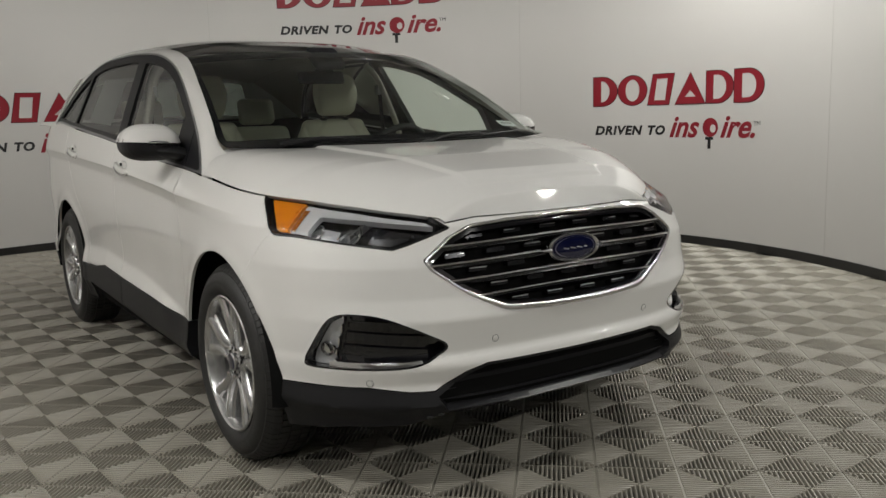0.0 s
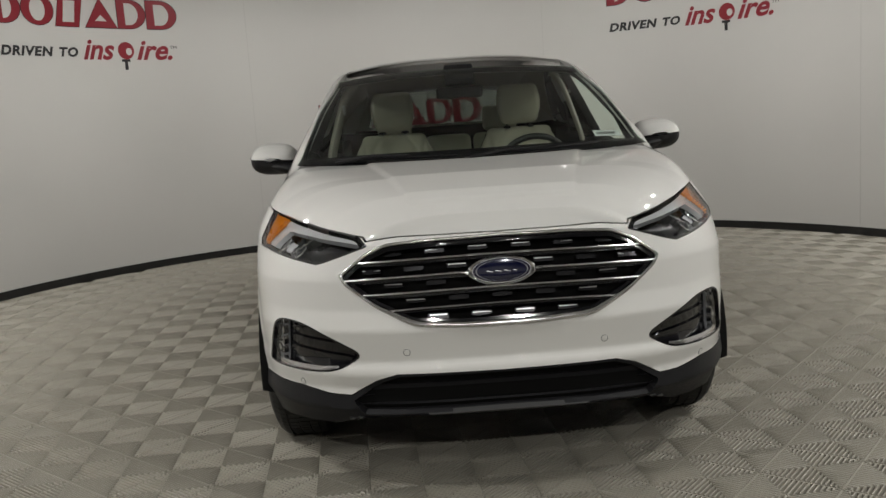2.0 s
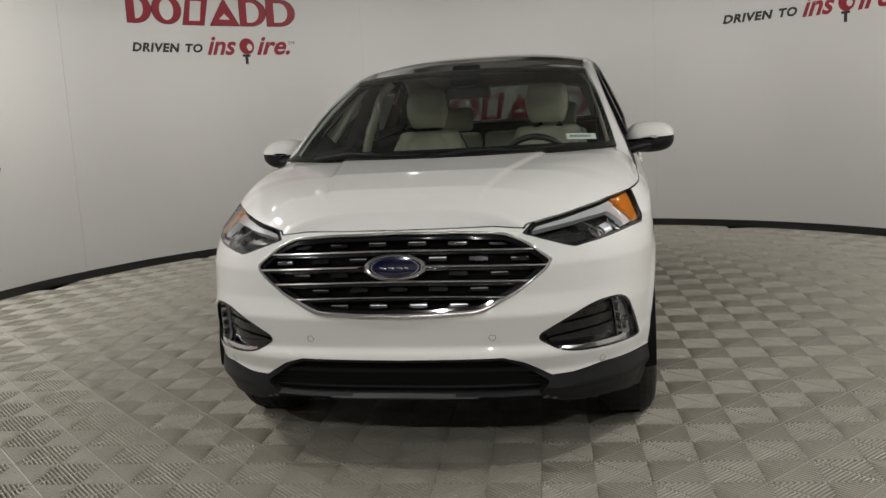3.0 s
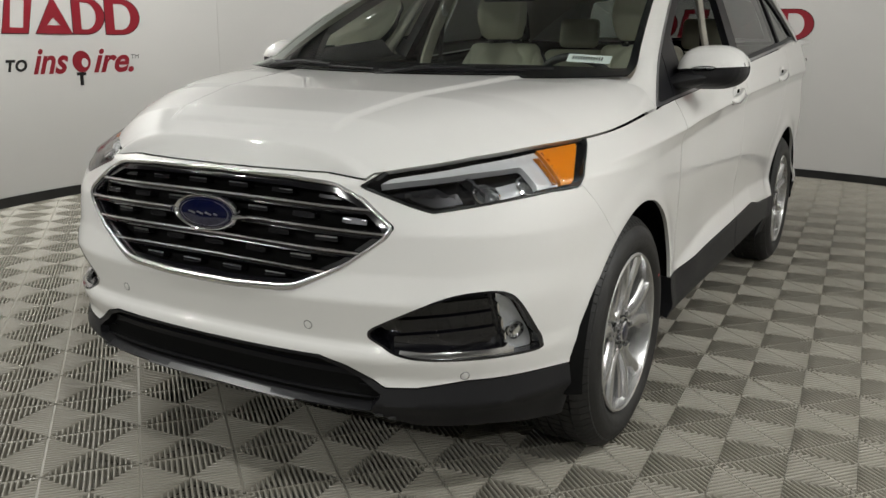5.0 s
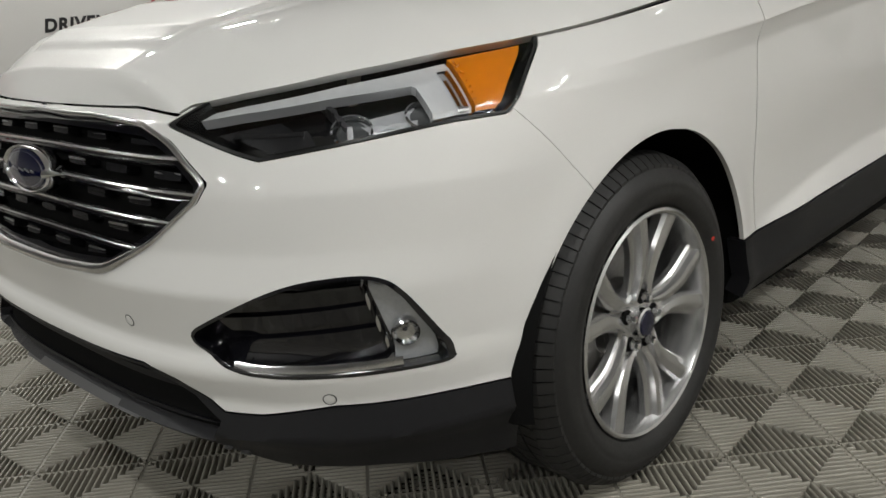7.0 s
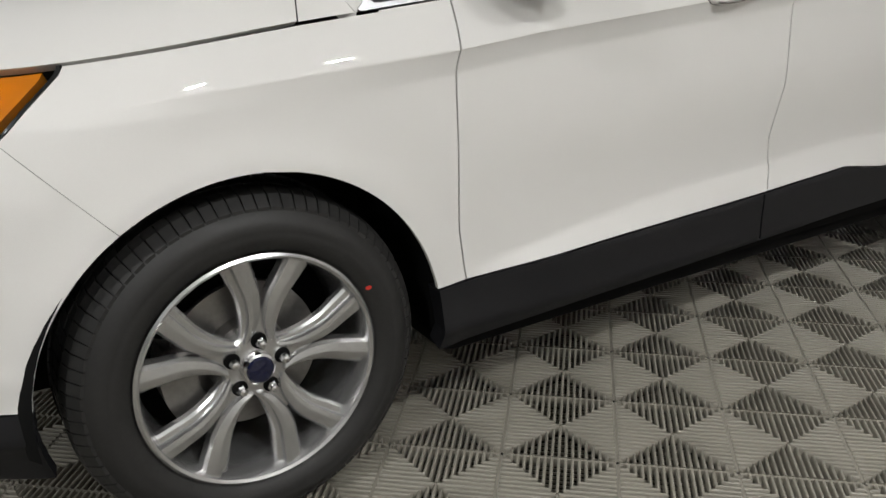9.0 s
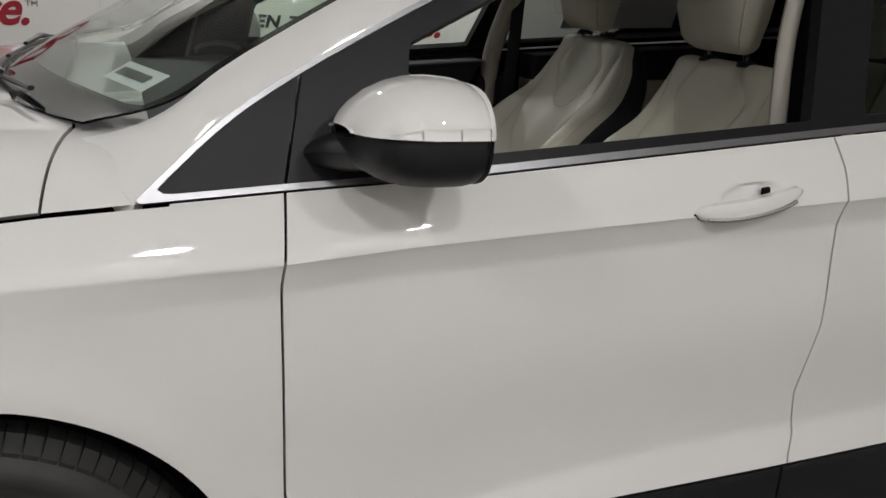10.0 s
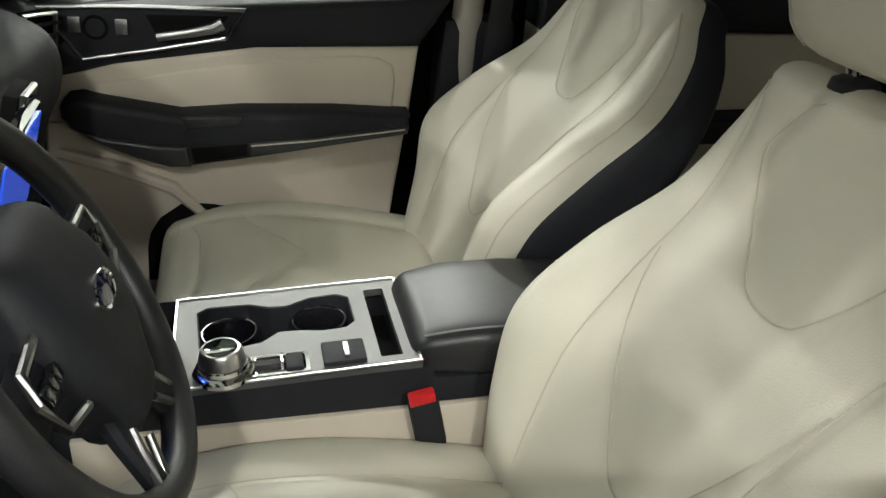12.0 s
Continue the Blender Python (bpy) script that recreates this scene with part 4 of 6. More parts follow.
oval(0.090, 0.036, [(1.0, 0.0035), (0.985, 0.0068), (0.955, 0.0068), (0.95, 0.003)], BADGE_M, SATIN, "badge_line", badge)
bm = bmesh.new()
for x, w, h, dz in ((-0.042, 0.024, 0.004, -0.002), (-0.012, 0.024, 0.004, -0.002), (0.018, 0.024, 0.004, -0.002), (0.044, 0.014, 0.004, -0.002)):
    box(bm, (w, h, 0.004), BADGE_M @ pose(x, dz, 0.0095, 0, 0, -12), 0.0015)
part("badge_mark", bm, SATIN, badge, "plain silver bars on the badge")
for sx in (-1, 1):
    bm = bmesh.new()
    pts = [BADGE_M @ Vector((sx * x, 0, d)) for x, d in ((0.108, 0.0), (0.122, -0.004), (0.142, -0.012))]
    tube(bm, pts, [0.022, 0.013, 0.004], 10, 0.5)
    part("badge_wing", bm, CHROME, badge)

# headlamps
top_gap = EDGE_Z[:, None] - bz
amber_line = np.interp(bz, [0.89, 0.99], [-0.470, -0.436])
BEZEL = material("lamp_bezel", (0.012, 0.012, 0.013, 1), 0.2, 0.0, 0.5)
REFLECT = vary(material("lamp_reflector", (0.62, 0.63, 0.66, 1), 0.24, 0.5, 0.9), 150, 0.15, 0.0006, 160)
DRL = vary(material("light_guide", (0.86, 0.87, 0.89, 1), 0.20, 0.35, 0.9), 60, 0.06, 0.0008, 120)
for mirror in (False, True):
    lamp = panel("headlamp", BODY, [lamp_sd], BEZEL, car, "headlamp with clear lens and amber end", mirror=mirror, depth=0, shift=-0.075)
    sub = dict(mirror=mirror)
    panel("lamp_wall", BODY, [lamp_sd, 0.005 - lamp_sd], BEZEL, lamp, depth=0.07, **sub)
    panel("reflector", BODY, [lamp_sd - 0.013, by - amber_line - 0.004, LAMP_BACK(bz) - 0.030 - by], AMBER, lamp, "amber side reflector", depth=0.03, shift=-0.012, **sub)
    in_drl = np.maximum(by - amber_line + 0.066, np.minimum(np.interp(by, [-0.82, -0.66, -0.5], [0.010, 0.019, 0.029]) - top_gap, by + 0.80))
    panel("light_guide", BODY, [lamp_sd - 0.013, amber_line - by, in_drl], DRL, lamp, "silver daytime light guide", depth=0.02, shift=-0.020, **sub)
    panel("light_strip", BODY, [lamp_sd - 0.016, top_gap - 0.020, 0.009 - np.abs(by - amber_line + 0.016)], CHROME, lamp, "bright rib on the light guide", depth=0.012, shift=-0.014, **sub)
    panel("amber_rib", BODY, [lamp_sd - 0.018, 0.003 - np.abs(by - amber_line - 0.010)], AMBER, lamp, depth=0.008, shift=-0.006, **sub)
    panel("inner_reflector", BODY, [lamp_sd - 0.014, amber_line - 0.075 - by, by - amber_line + 0.175, top_gap - 0.045], REFLECT, lamp, "bright bowl round the projector", depth=0.03, shift=-0.05, **sub)
    panel("inner_reflector", BODY, [lamp_sd - 0.022, -0.70 - by, by + 0.775, top_gap - 0.02], TAB, lamp, depth=0.02, shift=-0.048, **sub)
    panel("divider", BODY, [lamp_sd - 0.012, 0.004 - np.abs(by - amber_line + 0.185)], SHADOW_SILVER, lamp, depth=0.03, shift=-0.035, **sub)
    sgn = -1 if mirror else 1
    for x, z, r in ((0.802, 0.935, 0.027), (0.735, 0.920, 0.030)):
        p, n = nose_at(sgn * x, z)
        m = facing(p - n * 0.055, n)
        bm = bmesh.new()
        lathe(bm, [(-0.02, r + 0.006), (0.012, r + 0.007), (0.014, r + 0.003), (0.004, r)], 28, "z", m)
        part("projector_ring", bm, CHROME, lamp)
        bm = bmesh.new()
        lathe(bm, [(0.0, r), (0.005, r * 0.88), (0.008, r * 0.5), (0.009, 0.001)], 28, "z", m)
        part("projector_lens", bm, material("projector_glass", (0.10, 0.105, 0.11, 1), 0.10, 0.3, 1.0), lamp)
    lens = panel("lens", BODY, [lamp_sd - 0.002], LENS, lamp, depth=0, shift=-0.002, **sub)
    lens.visible_shadow = False

# fog lamp bays
outer = bx - 0.788 - (0.66 - bz) * 0.12
for mirror in (False, True):
    bay = panel("fog_bay", BODY, [fog_sd + 0.002], BLACK_GLOSS, car, "gloss black fog lamp bay with chrome edge", mirror=mirror, depth=0, shift=-0.045)
    panel("bay_wall", BODY, [fog_sd, 0.006 - fog_sd], BLACK_GLOSS, bay, depth=0.05, shift=0.001, mirror=mirror)
    for k in range(3):
        zf = 0.515 + 0.045 * k + (bx - 0.6) * 0.10
        panel("slat", BODY, [fog_sd - 0.006, -outer - 0.004, 0.013 - np.abs(bz - zf)], BLACK_GLOSS, bay, depth=0.006, shift=-0.036, mirror=mirror)
    panel("chrome_edge", BODY, [fog_sd - 0.004, np.maximum(np.minimum(0.016 - (bz - np.interp(bx, [0.55, 0.64, 0.86], [0.494, 0.487, 0.487])), bx - 0.585), 0.0022 - np.abs(outer)), 0.012 - outer], BRIGHT, bay, "chrome L-shaped edge", depth=0.02, shift=-0.006, mirror=mirror)
    panel("lamp_housing", BODY, [fog_sd - 0.008, outer - 0.006], REFLECT, bay, depth=0.01, shift=-0.03, mirror=mirror)
    sgn = -1 if mirror else 1
    p, n = nose_at(sgn * 0.825, 0.535)
    m = facing(p - n * 0.026, n)
    bm = bmesh.new()
    lathe(bm, [(0.0, 0.026), (0.010, 0.025), (0.012, 0.022), (0.006, 0.016), (0.004, 0.001)], 28, "z", m)
    part("fog_lamp", bm, CHROME, bay)
    cover = panel("lamp_cover", BODY, [fog_sd - 0.006, outer - 0.005], LENS, bay, depth=0, shift=-0.008, mirror=mirror)
    cover.visible_shadow = False

# lower grille and lip
panel("lower_grille", BODY, [lower_sd], DARK, car, "black lower grille", both=True, depth=0, shift=-0.029)
for zb in (0.37, 0.395, 0.42):
    bar = [lower_sd - 0.002, 0.004 - np.abs(bz - zb)]
    for mirror in (False, True):
        panel("lower_bar", BODY, bar, FRAME_BLACK, car, mirror=mirror, depth=0.006, shift=-0.022)
panel("skid_lip", BODY, [0.0042 - np.abs(bz - np.interp(bx, [0, 0.5, 0.58], [0.326, 0.320, 0.300])), 0.56 - bx, -by - 0.2], material("grey_lip", (0.10, 0.10, 0.10, 1), 0.35, 0.4), car, "grey skid lip under the valance", both=True, depth=0.02, shift=0.006)

# parking sensors
for x, z in ((0.344, 0.556), (0.728, 0.437)):
    for sgn in (-1, 1):
        p, n = nose_at(sgn * x, z)
        m = facing(p, n)
        bm = bmesh.new()
        lathe(bm, [(-0.004, 0.0125), (0.0005, 0.0125), (0.0008, 0.0112), (-0.0015, 0.0108)], 24, "z", m)
        s = part("parking_sensor", bm, PLASTIC, car)
        bm = bmesh.new()
        lathe(bm, [(-0.002, 0.0108), (0.001, 0.0102), (0.0018, 0.006), (0.002, 0.0005)], 24, "z", m)
        part("sensor_face", bm, PAINT, s)

# door mirrors
def mirror_grid(c, size, n=40, k=72):
    """The mirror housing from its rounded front to the open back: low and swept at the front, full and upright at the glass."""
    sp = lambda v, e: math.copysign(abs(v) ** e, v)
    ys = [-1, -0.985, -0.95, -0.88, -0.75, -0.5, -0.2, 0.1, 0.4, 0.75, 0.92, 1.0]
    wide = [0.34, 0.42, 0.53, 0.65, 0.78, 0.91, 0.97, 1.0, 1.0, 0.99, 0.97, 0.94]
    top = [0.10, 0.16, 0.24, 0.35, 0.50, 0.72, 0.88, 0.97, 1.0, 0.97, 0.90, 0.82]
    low = [-0.12, -0.30, -0.42, -0.56, -0.70, -0.85, -0.95, -0.99, -1.0, -0.99, -0.95, -0.88]
    P = np.zeros((n, k + 1, 3))
    for i, y in enumerate(-np.cos(np.linspace(0, math.pi, n))):
        w, t, b = np.interp(y, ys, wide), np.interp(y, ys, top), np.interp(y, ys, low)
        for j in range(k + 1):
            a = 2 * math.pi * j / k
            x, q = sp(math.cos(a), 0.62), sp(math.sin(a), 0.72)
            z = (t if q > 0 else -b) * q * (1 - 0.10 * max(x, 0.0) ** 2)
            P[i, j] = (c[0] + size[0] * (x * w * (1 - 0.10 * max(q, 0)) - 0.10 * (1 - w)), c[1] + size[1] * (y + 0.10 * max(x, 0) * (1 - y) / 2), c[2] + size[2] * (z + 0.03 * x))
    return P


MIRROR = mirror_grid((0.975, 0.640, 1.190), (0.122, 0.093, 0.081))
mx, my, mz = MIRROR[..., 0], MIRROR[..., 1], MIRROR[..., 2]
split = mz - 1.190 - (mx - 0.972) * 0.05
face = my - 0.7325
SIGNAL = vary(material("signal_lens", (0.42, 0.42, 0.43, 1), 0.15, 0.6, 1.0), 120, 0.35, 0.0008, 90)
for mirror in (False, True):
    unit = panel("door_mirror", MIRROR, [-split, -face], PLASTIC, car, "white door mirror with black base and clear signal strip", mirror=mirror, depth=0.006, shift=0.004, flip=True)
    panel("cap", MIRROR, [split - 0.001, -face], PAINT, unit, "white mirror cap", mirror=mirror, depth=0.006, shift=0.001, flip=True)
    for y0, y1, nm in ((0.590, 0.628, "signal_strip"), (0.630, 0.682, "signal_strip"), (0.684, 0.729, "signal_strip")):
        half = np.interp(my, [0.585, 0.63, 0.73], [0.0020, 0.0075, 0.0085])
        panel(nm, MIRROR, [half - np.abs(split - half), my - y0, y1 - my, mx - 0.95], SIGNAL, unit, "clear signal strip", mirror=mirror, depth=0.004, shift=0.003, flip=True)
    sgn = -1 if mirror else 1
    bm = bmesh.new()
    lathe(bm, [(0.0, 0.001), (0.0, 0.9), (-0.06, 1.0)], 40, "z")
    bmesh.ops.transform(bm, matrix=Matrix.Translation((sgn * 0.972, 0.728, 1.190)) @ Matrix.Rotation(radians(-90), 4, "X") @ Matrix.Diagonal((0.100, 0.062, 0.1, 1)), verts=bm.verts)
    part("mirror_glass", bm, material("mirror_silver", (0.8, 0.82, 0.84, 1), 0.02, 1.0), unit)
    bm = bmesh.new()
    tube(bm, [(sgn * x, y, z) for x, y, z in ((0.80, 0.590, 1.128), (0.86, 0.592, 1.136), (0.90, 0.600, 1.150), (0.96, 0.625, 1.160))], [0.072, 0.076, 0.078, 0.070], 20, 0.42)
    part("mirror_arm", bm, PLASTIC, unit)

# door handles
SIDE_PTS = np.nonzero((bx > 0.85).ravel() & (by > 1.0).ravel() & (by < 2.8).ravel())[0]


def flank_x(y, z):
    """How far out the flank stands at a place of the side view."""
    k = SIDE_PTS[np.argmin((by.ravel()[SIDE_PTS] - y) ** 2 + (bz.ravel()[SIDE_PTS] - z) ** 2)]
    return float(bx.ravel()[k])


for sgn in (-1, 1):
    for y0, z0 in ((1.315, 1.048), (2.45, 1.103)):
        n = 20
        V = []
        for k in range(n + 1):
            f = k / n * 2 - 1
            hw = 0.0165 * max(1 - abs(f) ** 3.2, 0.0) ** 0.5 + 0.002
            zc = z0 + 0.018 * f + 0.012 * f * f - 0.002
            xo = 0.944 + 0.017 * max(1 - abs(f) ** 3, 0) ** 0.6
            V.append([(sgn * xx, y0 + 0.118 * f, zc + dz) for xx, dz in ((0.930, -hw), (xo - 0.006, -hw), (xo, -hw * 0.5), (xo, hw * 0.3), (xo - 0.005, hw), (0.930 + 0.6 * (xo - 0.944), hw))])
        bm = bmesh.new()
        rows = [[bm.verts.new(q) for q in r] for r in V]
        for a, b in zip(rows, rows[1:]):
            for i in range(6):
                bm.faces.new((a[i], a[(i + 1) % 6], b[(i + 1) % 6], b[i]))
        bm.faces.new(rows[0])
        bm.faces.new(rows[-1])
        bmesh.ops.recalc_face_normals(bm, faces=bm.faces)
        h = part("door_handle", bm, PAINT, car, "white door handle with chrome strip", angle=60)
        bm = bmesh.new()
        tube(bm, [(r[2][0] + sgn * 0.001, r[2][1], r[2][2] - 0.002) for r in V[2:-2]], 0.0042, 8, 1.0, (1, 0, 0))
        part("handle_strip", bm, CHROME, h, "chrome strip")
        # dark cord along the handle's lower edge draws the shade of its gap
        loop = [V[k][0] for k in range(n + 1)]
        bm = bmesh.new()
        tube(bm, [(sgn * (flank_x(q[1], q[2]) + 0.0004), q[1], q[2]) for q in loop], 0.0016, 6, 1.0, (1, 0, 0))
        part("handle_gap_shade", bm, DARK, h)
        # near-black block stands for the shade in the hole by the grip
        bm = bmesh.new()
        box(bm, (0.008, 0.017, 0.015), pose(sgn * 0.934, y0 + 0.040, z0 + 0.026, 8), 0.003)
        part("handle_notch_shade", bm, DARK, h)

# wipers, cowl grille and sticker
panel("cowl_grille", BONNET, [-cowl + 0.0, 0.74 - np.abs(hx), edge_in - 0.05, 0.17 - hy], PLASTIC, car, "black cowl below the windscreen", flip=True, depth=0.0, shift=0.004)
for pts in (((-0.05, 0.03, 1.172), (0.25, 0.045, 1.176), (0.58, 0.125, 1.19)), ((-0.62, 0.145, 1.19), (-0.35, 0.07, 1.18), (-0.08, 0.035, 1.175))):
    bm = bmesh.new()
    P = spline(pts, 14)
    tube(bm, P, 0.006, 6, 0.8)
    w = part("wiper", bm, PLASTIC, car, "black windscreen wiper")
    bm = bmesh.new()
    tube(bm, [P[0] + (0, -0.03, -0.015), P[4] + (0, -0.012, 0.012), P[8] + (0, -0.002, 0.008)], [0.012, 0.009, 0.006], 8, 0.7)
    part("wiper_arm", bm, PLASTIC, w)
S4 = [SCREEN[51, 5], SCREEN[56, 5], SCREEN[56, 7], SCREEN[51, 7]]
me = from_arrays("sticker", [tuple(Vector(p) + Vector((0, 0.004, -0.006))) for p in S4], [[0, 1, 2, 3]])
sticker = mesh_part("sticker", me, vary(material("paper_white", (0.75, 0.76, 0.78, 1), 0.6), 40, 0.05), car, "white paper label inside the windscreen")
me = from_arrays("bars", [tuple(Vector(S4[0]).lerp(Vector(S4[1]), a).lerp(Vector(S4[3]).lerp(Vector(S4[2]), a), b) + Vector((0, 0.003, -0.0045)))
                          for k in range(12) for a, b in ((0.12 + 0.06 * k, 0.3), (0.15 + 0.06 * k, 0.3), (0.15 + 0.06 * k, 0.7), (0.12 + 0.06 * k, 0.7))], [[4 * k, 4 * k + 1, 4 * k + 2, 4 * k + 3] for k in range(12)])
mesh_part("bars", me, BLACK_VINYL, sticker, "plain dark bars on the label")
# chrome ends on the roof and tail lamps
for mirror in (False, True):
    panel("tail_lamp", BODY, [0.05 - np.abs(bz - 1.06), by - 3.52, 3.80 - by], RED_LENS, car, "red tail lamp", mirror=mirror, depth=0.01, shift=0.004)

# ---- the cabin ----
LEATHER = vary(material("beige_leather", (0.60, 0.57, 0.465, 1), 0.45), 9, 0.05, 0.0005, 420, rough=0.08)
BEIGE = vary(material("beige_trim", (0.58, 0.515, 0.425, 1), 0.55), 7, 0.05, 0.0004, 500, rough=0.06)
STITCH = material("stitching", (0.50, 0.47, 0.38, 1), 0.8)
CABIN_BLACK = vary(material("black_soft_trim", (0.017, 0.0175, 0.021, 1), 0.6, spec=0.2), 20, 0.12, 0.0004, 600, rough=0.08)
BLACK_LEATHER = vary(material("black_leather", (0.020, 0.020, 0.022, 1), 0.42), 20, 0.15, 0.0004, 500, rough=0.06)
SILVER_TRIM = vary(material("silver_console", (0.14, 0.14, 0.135, 1), 0.5, 0.5), 120, 0.06)
CABIN_CHROME = material("cabin_satin_chrome", (0.36, 0.36, 0.36, 1), 0.3, 1.0)
CARPET = vary(material("carpet", (0.16, 0.145, 0.12, 1), 0.95), 30, 0.2, 0.002, 400)


def loft(name, rows, mat, parent, label="", n=44, e=0.55, angle=50, relief=None):
    """Rows of (centre, across, front, half width, half depth, bolster): rounded sections swept into a cushion.
    bolster: how far the flanks stand in front of the middle. Returns the part and a function (u, row) -> place on the front."""
    sp = lambda v, q: math.copysign(abs(v) ** q, v)
    V, F = [], []
    for i, (c, ax, fr_, w, d, b) in enumerate(rows):
        c, ax, fr_ = Vector(c), Vector(ax).normalized(), Vector(fr_).normalized()
        for k in range(n):
            a = 2 * math.pi * k / n
            x, q = sp(math.cos(a), e), sp(math.sin(a), e)
            lift = b * (abs(x) ** 2.5) if q > 0 else 0.0
            if relief and q > 0:
                lift += relief(x, i) * min(1.0, q * 2)
            V.append(c + ax * (x * w) + fr_ * (q * d + lift * q))
    for i in range(len(rows) - 1):
        for k in range(n):
            F.append([i * n + k, i * n + (k + 1) % n, (i + 1) * n + (k + 1) % n, (i + 1) * n + k])
    F.append(list(range(n))[::-1])
    F.append([(len(rows) - 1) * n + k for k in range(n)])
    me = from_arrays(name, V, F)
    bm = bmesh.new()
    bm.from_mesh(me)
    bmesh.ops.recalc_face_normals(bm, faces=bm.faces)
    bm.to_mesh(me)
    bm.free()
    ob = mesh_part(name, me, mat, parent, label, angle=angle)

    def on(u, r):
        i = min(int(r), len(rows) - 2)
        f = r - i
        out = []
        for c, ax, fr_, w, d, b in rows[i:i + 2]:
            q = max(0.0, 1 - abs(u) ** (2 / e)) ** (e / 2)
            out.append(Vector(c) + Vector(ax).normalized() * (u * w) + Vector(fr_).normalized() * (q * d + b * abs(u) ** 2.5 * q))
        return out[0].lerp(out[1], f)

    return ob, on


def rounded(rows, ends=5):
    """Closes both ends of a loft with a rounded shoulder."""
    out = []
    (c0, ax, f0, w0, d0, b0), (c1, *_) = rows[0], rows[1]
    back = (Vector(c0) - Vector(c1)).normalized()
    for k in range(ends):
        a = math.pi / 2 * k / ends
        s = math.sin(a)
        out.append((Vector(c0) + back * (d0 * 0.9 * math.cos(a)), ax, f0, max(w0 - d0 * (1 - s) * 0.9, 0.01), max(d0 * s, 0.004), b0 * s))
    out += rows
    (c0, ax, f0, w0, d0, b0), (c1, *_) = rows[-1], rows[-2]
    fwd = (Vector(c0) - Vector(c1)).normalized()
    for k in reversed(range(ends)):
        a = math.pi / 2 * k / ends
        s = math.sin(a)
        out.append((Vector(c0) + fwd * (d0 * 0.9 * math.cos(a)), ax, f0, max(w0 - d0 * (1 - s) * 0.9, 0.01), max(d0 * s, 0.004), b0 * s))
    return out


FINE = 12


def finer(rows):
    """More rows along a cushion, through the given ones."""
    a = np.array([list(c) + list(ax) + list(f) + [w, d, b] for c, ax, f, w, d, b in rows], float)
    q = spline(a, (len(rows) - 1) * FINE + 1)
    return [(tuple(v[:3]), tuple(v[3:6]), tuple(v[6:9]), v[9], v[10], max(v[11], 0.0)) for v in q]


def along(on, n):
    """Lets on() take the coarse row numbers of n rows with rounded ends."""
    def at(u, r):
        if r > 5:
            r = 5 + (min(r, n + 4) - 5) * FINE + max(r - n - 4, 0)
        return on(u, r)
    return at


def grooves(lines, n, width=0.013, depth=0.0045, swell=0.006, half=0.26, step=0.1):
    """Relief of a quilted cushion: drawn in along the seams (lines of (u, row)), swelling between them."""
    segs = []
    for line in lines:
        for sg in (-1, 1):
            q = np.array([(sg * u * half, r * step) for u, r in line])
            segs.append((q[:-1], q[1:] - q[:-1]))
    A = np.vstack([a for a, _ in segs])
    D = np.vstack([d for _, d in segs])
    L = np.maximum((D ** 2).sum(1), 1e-9)

    def at(u, i):
        r = i if i <= 5 else 5 + (i - 5) / FINE
        p = np.array((u * half, r * step)) - A
        h = np.clip((p * D).sum(1) / L, 0, 1)[:, None]
        d = math.sqrt(((p - D * h) ** 2).sum(1).min())
        return swell * (1 - math.exp(-d / 0.035)) - depth * math.exp(-(d / width) ** 2)
    return at


def stitch(parent, pts, r=0.0010, mat=None, name="seam"):
    bm = bmesh.new()
    tube(bm, pts, r, 6)
    return part(name, bm, mat or STITCH, parent)


